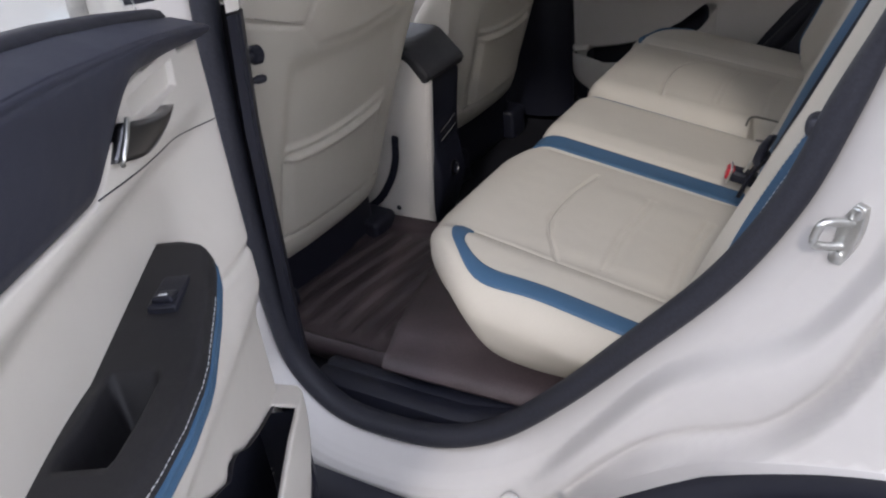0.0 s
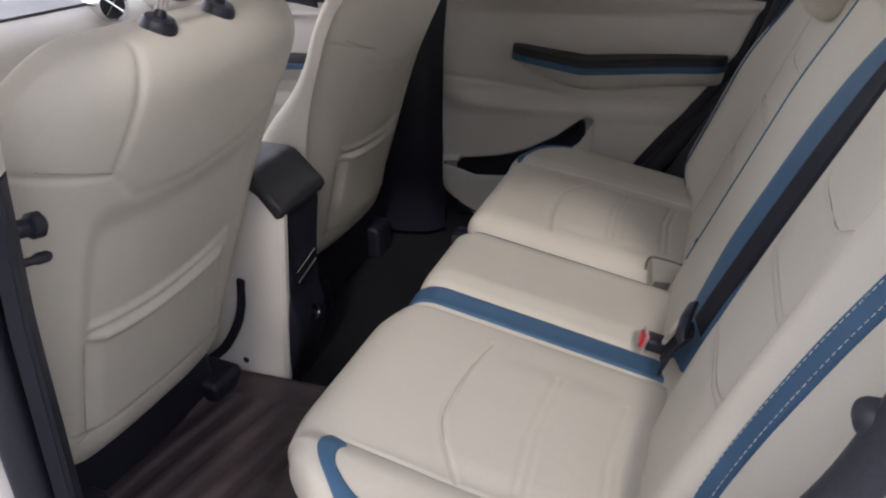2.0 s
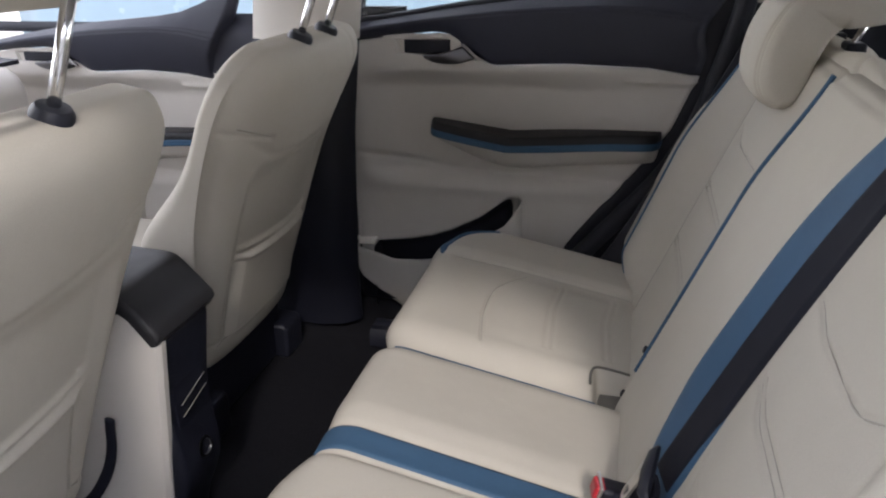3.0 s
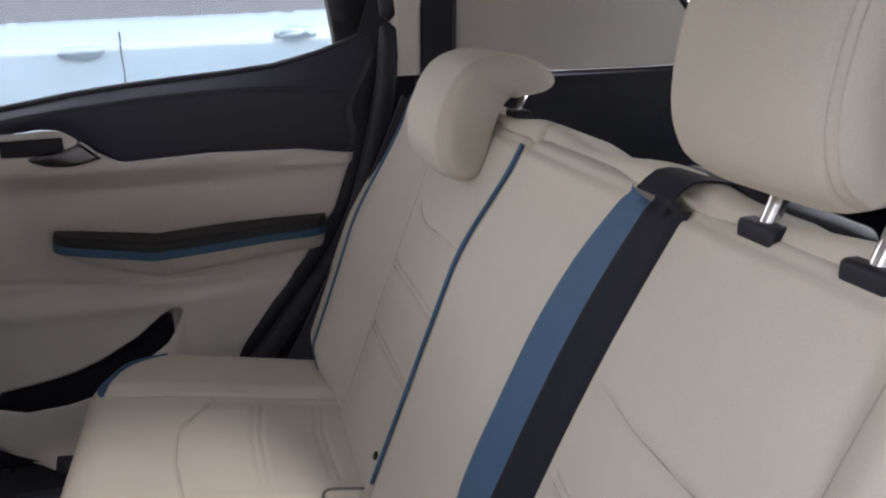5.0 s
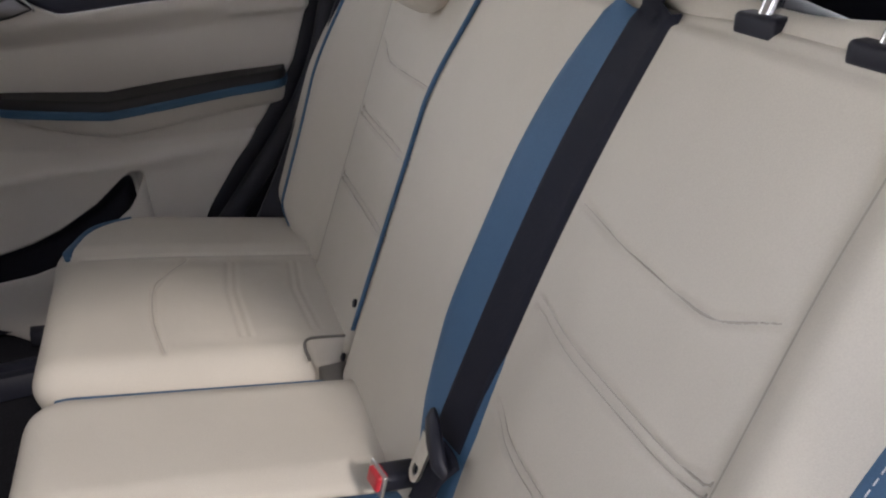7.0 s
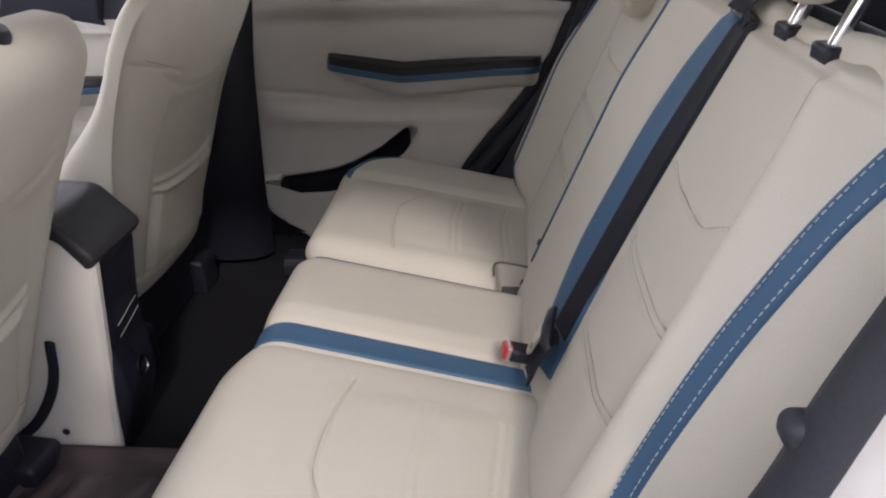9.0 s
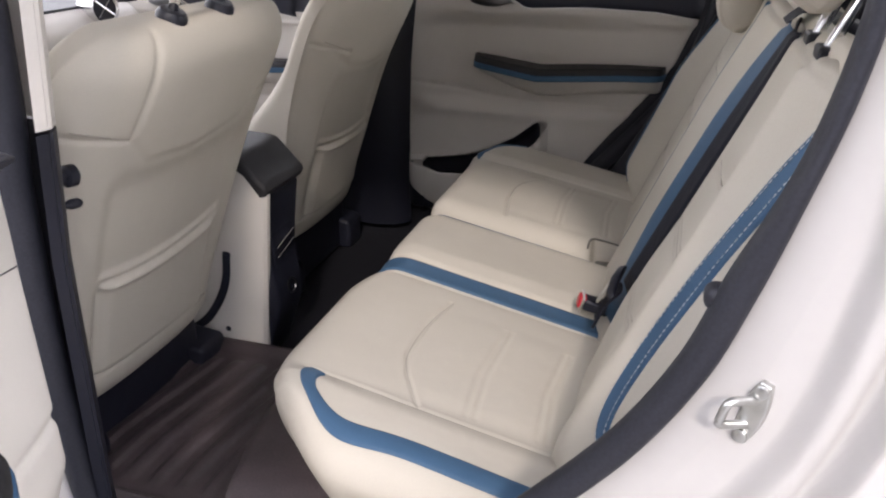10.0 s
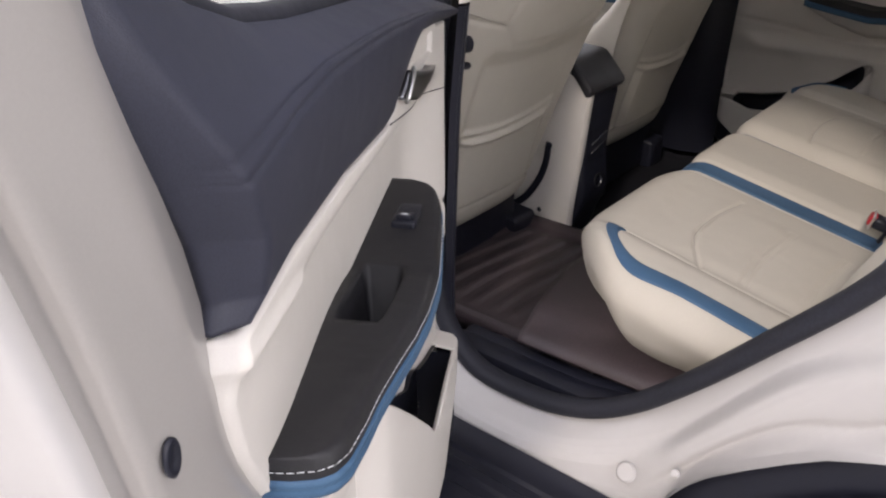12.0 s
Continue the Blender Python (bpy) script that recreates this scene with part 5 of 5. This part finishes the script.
    v, f = grid(rows)
    put("window_frame", v, f, BLACK, "black window frame")
# oval rubber plug on the open door's edge
v, f = lathe([(0, 0.013), (0.002, 0.013), (0.003, 0.010), (0.001, 0.008), (0.001, 0.001)], (0, 0, 0), (0, 1, 0), 18)
put_near("plug", v * [0.55, 1, 0.9] + [0.643, -0.0175, 0.976], f, BLACK, "black oval plug")
v, f = soft_box((0.600, -0.034, 0.850), (0.655, -0.019, 0.935), 0.004, (3, 2, 6), 2, lambda p: p + np.stack([0.4 * (p[:, 2] - 0.935) + 0.5 * (0.627 - p[:, 0]) * smooth_step((p[:, 2] - 0.86) / 0.075), 0 * p[:, 0], 0 * p[:, 0]], 1))
put_near("latch", v, f, BLACK, "black door latch")

# far front door, simpler, past the front seats
front_door, put_front = door("door_3", shut_front_door, "shut front door with beige and dark trim", group="front doors")
rows = [[(u, -0.046, float(BELT_Z(0.2)) - 0.02), (u, -0.040, float(BELT_Z(0.2)) - 0.008), (u, -0.055, float(BELT_Z(0.2)) + 0.004)] for u in np.linspace(-0.4, 0.93, 20)]
v, f = grid(rows)
put_front("window_seal", v, f, RUBBER, "black window seal")
rows = [[(u, 0.006 * math.sin(3 * u) - 0.01, z) for u in np.linspace(0.56, 0.855, 8)] for z in np.linspace(0.42, 1.02, 8)]
v, f = grid(rows)
put_front("lower_panel", v, f, TRIM)
rows = [[(u, -0.004 - 0.03 * smooth_step(np.array((z - 1.10) / 0.05)), z) for u in np.linspace(0.56, 0.855, 8)] for z in np.linspace(1.02, 1.15, 8)]
v, f = grid(rows)
put_front("upper_panel", v, f, DARKTRIM)

# ---- far body side, far rear pillar, parcel shelf and cargo space ----
def far_sheet(name, rows, mat, label="", depth=(0, 0.008, 0)):
    return sheet(name, rows, depth, mat, label)


# far seal and dark frame between the far door and the rear pillar
path = [(p[0] - 0.035, 2 * C - 0.618, p[1]) for p in spline(OPENING[8:22], 60)]
v, f = tube(path, 0.020, 8)
part("far_door_seal", v, f, RUBBER, cabin, "black rubber door seal", sharp=False)
far_sheet("far_jamb", [[(x, 2.092, z) for x in np.linspace(float(np.interp(z, [0.45, 0.80, 1.03, 1.15], [-0.36, -0.16, -0.04, 0.0])), 0.09, 5)] for z in np.linspace(0.45, 1.145, 10)], BLACK, "black jamb behind the shut door")
far_sheet("far_sill", [[(x, 1.92 + 0.08 * k, 0.404 + 0.014 * k) for k in range(5)] for x in np.linspace(-1.9, 0.1, 6)], CARPET, "black sill trim")
far_sheet("rear_pillar_trim", [[(-0.010 - 0.02 * (z - 1.15), 2.055 - 0.12 * (z - 1.12), z), (0.000, 2.035 - 0.12 * (z - 1.12), z), (0.036 + 0.02 * smooth_step(np.array((z - 1.26) / 0.06)), 2.030 - 0.12 * (z - 1.12), z), (0.052, 2.045 - 0.12 * (z - 1.12), z)] for z in np.linspace(1.148, 1.56, 14)], TRIM, "beige plastic pillar trim")
far_sheet("pillar_belt_cover", [[(0.036, 2.046 - 0.12 * (z - 1.12), z), (0.046, 2.030 - 0.12 * (z - 1.12), z), (0.100, 2.028 - 0.12 * (z - 1.12), z), (0.113, 2.045 - 0.12 * (z - 1.12), z)] for z in np.linspace(1.10, 1.286, 8)], BLACK, "black belt outlet cover")
far_sheet("rear_quarter_trim", [[(0.10 + (float(np.interp(z, [1.145, 1.18, 1.225, 1.27, 1.34, 1.56], [0.600, 0.598, 0.583, 0.542, 0.46, 0.20])) - 0.10) * k, 2.055 - 0.16 * (z - 1.12) - 0.05 * k - 0.02 * math.sin(k * math.pi), z) for k in np.linspace(0, 1, 10)] for z in np.linspace(1.145, 1.56, 10)], TRIM, "beige plastic rear quarter trim")
edge = spline([(0.600, 1.140), (0.599, 1.18), (0.584, 1.225), (0.543, 1.27), (0.46, 1.34), (0.20, 1.56)], 40)
v, f = tube(np.stack([edge[:, 0] + 0.006, 2.010 - 0.16 * (edge[:, 1] - 1.12), edge[:, 1]], 1), 0.008, 8)
part("quarter_window_seal", v, f, RUBBER, cabin, "black rubber window seal", sharp=False)
far_sheet("rear_quarter_lower", [[(0.04 + 1.0 * k, 2.06 - 0.03 * k, z) for k in np.linspace(0, 1, 8)] for z in np.linspace(0.45, 1.14, 8)], BLACK, "black lower quarter trim")
far_sheet("rear_quarter_ledge", [[(0.16 + 0.85 * k, 2.06 - w, 1.140 - 0.025 * w / 0.06) for w in (0, 0.008, 0.016, 0.02)] for k in np.linspace(0, 1, 8)], BLACK, "black ledge below the quarter trim", (0, 0, -0.006))
far_sheet("near_quarter_lower", [[(0.04 + 0.70 * k, 0.70, z) for k in np.linspace(0, 1, 6)] for z in np.linspace(0.45, 1.56, 8)], BLACK, "black near quarter trim")
sheet("cargo_floor", [[(x, y, 0.70) for y in np.linspace(0.62, 2.06, 6)] for x in np.linspace(-0.02, 1.05, 6)], (0, 0, -0.02), CARPET, "dark cargo floor")
sheet("tailgate_trim", [[(0.98 - 0.35 * max(0, z - 1.10), y, z) for y in np.linspace(0.62, 2.06, 8)] for z in np.linspace(0.45, 1.13, 8)], (0.03, 0, 0), BLACK, "black tailgate trim")
sheet("tailgate_sill_trim", [[(0.97 - 0.3 * k, y, 1.13 + 0.03 * k) for y in np.linspace(0.66, 2.03, 8)] for k in (0, 0.3)], (0, 0, -0.02), BLACK, "black tailgate sill trim")
rows = [[(1.02 - 0.75 * (z - 1.12), y, z) for y in np.linspace(0.75, 1.93, 8)] for z in np.linspace(1.14, 1.54, 6)]
v, f = thick(rows, (0.004, 0, 0))
rw = part("rear_window", v, f, GLASS, cabin, "clear rear window glass")
rw.visible_shadow = False
for y in (0.72, 1.96):
    v, f = tube([(1.02, y, 1.13), (0.72, y, 1.55)], 0.022, 8)
    part("rear_window_frame", v, f, BLACK, cabin, "black rear window frame")

# dashboard end with a round air vent, front pillar and windscreen frame
dash = thing("dashboard", "white dashboard end with a round air vent", "dashboard")
v, f = soft_box((-2.05, 0.70, 0.72), (-1.56, 1.99, 1.02), 0.07, (6, 20, 6), 5)
part("body", v, f, TRIM, dash, "beige dashboard body", sharp=False)
vent = part("air_vent", *lathe([(-0.05, 0.040), (0.012, 0.042), (0.018, 0.038), (0.012, 0.033), (0.008, 0.033)], (-1.56, 1.795, 1.012), (0.95, -0.25, 0.1), 28), CHROME, dash, "chrome-rimmed round air vent")
v, f = lathe([(0.0, 0.034), (0.009, 0.033), (0.010, 0.001)], (-1.56, 1.795, 1.012), (0.95, -0.25, 0.1), 28)
part("vent_core", v, f, BLACK, vent, "black vent core")
vx = np.cross((0.95, -0.25, 0.1), (0, 0, 1.0))
vx /= np.linalg.norm(vx)
vz = np.cross(vx, np.array([0.95, -0.25, 0.1]) / 0.987)
for a in (0.7, -0.8):
    d = vx * math.cos(a) + vz * math.sin(a)
    c0 = np.array([-1.56, 1.795, 1.012]) + np.array([0.95, -0.25, 0.1]) * 0.012
    v, f = tube([c0 - d * 0.032, c0 + d * 0.032], 0.0022, 6)
    part("vent_blade", v, f, CHROME, vent, "chrome cross bar")
sheet("dash_top", [[(x, y, 1.02 + 0.015 * k) for y in np.linspace(0.70, 1.99, 8)] for k, x in enumerate((-1.60, -1.80, -2.1))], (0, 0, -0.01), BLACK, "black dashboard top", dash)

# ---- outside the far windows: a pale blue parked car and a wall behind ----
parked = thing("parked_car", "pale blue parked car with silver door handles", "car")
PY = 4.75
prof = [(0.30, 0.06), (0.45, 0.0), (0.70, -0.03), (0.95, -0.035), (1.10, -0.03), (1.20, -0.015), (1.235, 0.03), (1.26, 0.06)]
rows = [[(x, PY + d, z + 0.018 * x) for z, d in prof] for x in np.linspace(-4.0, 2.2, 40)]
v, f = thick(rows, (0, 0.05, 0))
part("side_panel", v, f, BLUEPAINT, parked, "pale blue side panel", sharp=False)
rows = [[(x, PY + 0.06 + d, z + 0.018 * x) for z, d in ((1.26, 0.0), (1.45, 0.09), (1.62, 0.20))] for x in np.linspace(-3.2, 1.4, 10)]
v, f = thick(rows, (0, 0.02, 0))
part("window", v, f, material("dark_window", (0.05, 0.06, 0.07), 0.08, spec=0.8), parked, "dark side windows")
v, f = soft_box((-3.0, PY + 0.25, 1.60), (1.2, PY + 1.5, 1.66), 0.03, (8, 6, 2), 3)
part("roof", v, f, BLUEPAINT, parked, "pale blue roof")
for x in (-0.78, -2.0, 0.35):
    v, f = tube([(x, PY - 0.028, 0.35), (x, PY - 0.041, 0.8), (x, PY - 0.036, 1.19)], 0.004, 6)
    part("door_gap", v, f, RUBBER, parked, "dark gap between doors")
for x in (-0.955, 0.055, -2.05):
    z = 1.10 + 0.055 * (x + 0.95)
    v, f = tube([(x - 0.10, PY - 0.045, z - 0.008), (x - 0.05, PY - 0.075, z), (x + 0.05, PY - 0.075, z + 0.004), (x + 0.10, PY - 0.045, z + 0.004)], [0.010, 0.016, 0.018, 0.010], 10)
    part("door_handle", v, f, BLUEPAINT, parked, "pale door handle")
    v, f = lathe([(0, 0.035), (0.004, 0.034), (0.005, 0.001)], (0, 0, 0), (0, -1, 0), 24)
    part("handle_cup", v * [3.0, 1, 1] + [x, PY - 0.036, z], f, material("grey_cup", (0.30, 0.42, 0.52), 0.4), parked, "shaded cup behind the handle")
for x in (-3.0, 1.2):
    v, f = lathe([(-0.1, 0.20), (-0.11, 0.29), (-0.09, 0.32), (0.09, 0.32), (0.11, 0.29), (0.10, 0.20)], (x, PY + 0.12, 0.32), (0, 1, 0), 30)
    part("wheel", v, f, RUBBER, parked, "black tyre")
wall = [[(x, 11.0, z) for x in np.linspace(-25, 25, 20)] for z in np.linspace(0, 4.0, 6)]
v, f = thick(wall, (0, 0.3, 0))
tagged(part("wall_far", v, f, WALLMAT), "pale rendered wall behind the parked car", "wall", kind="structure")
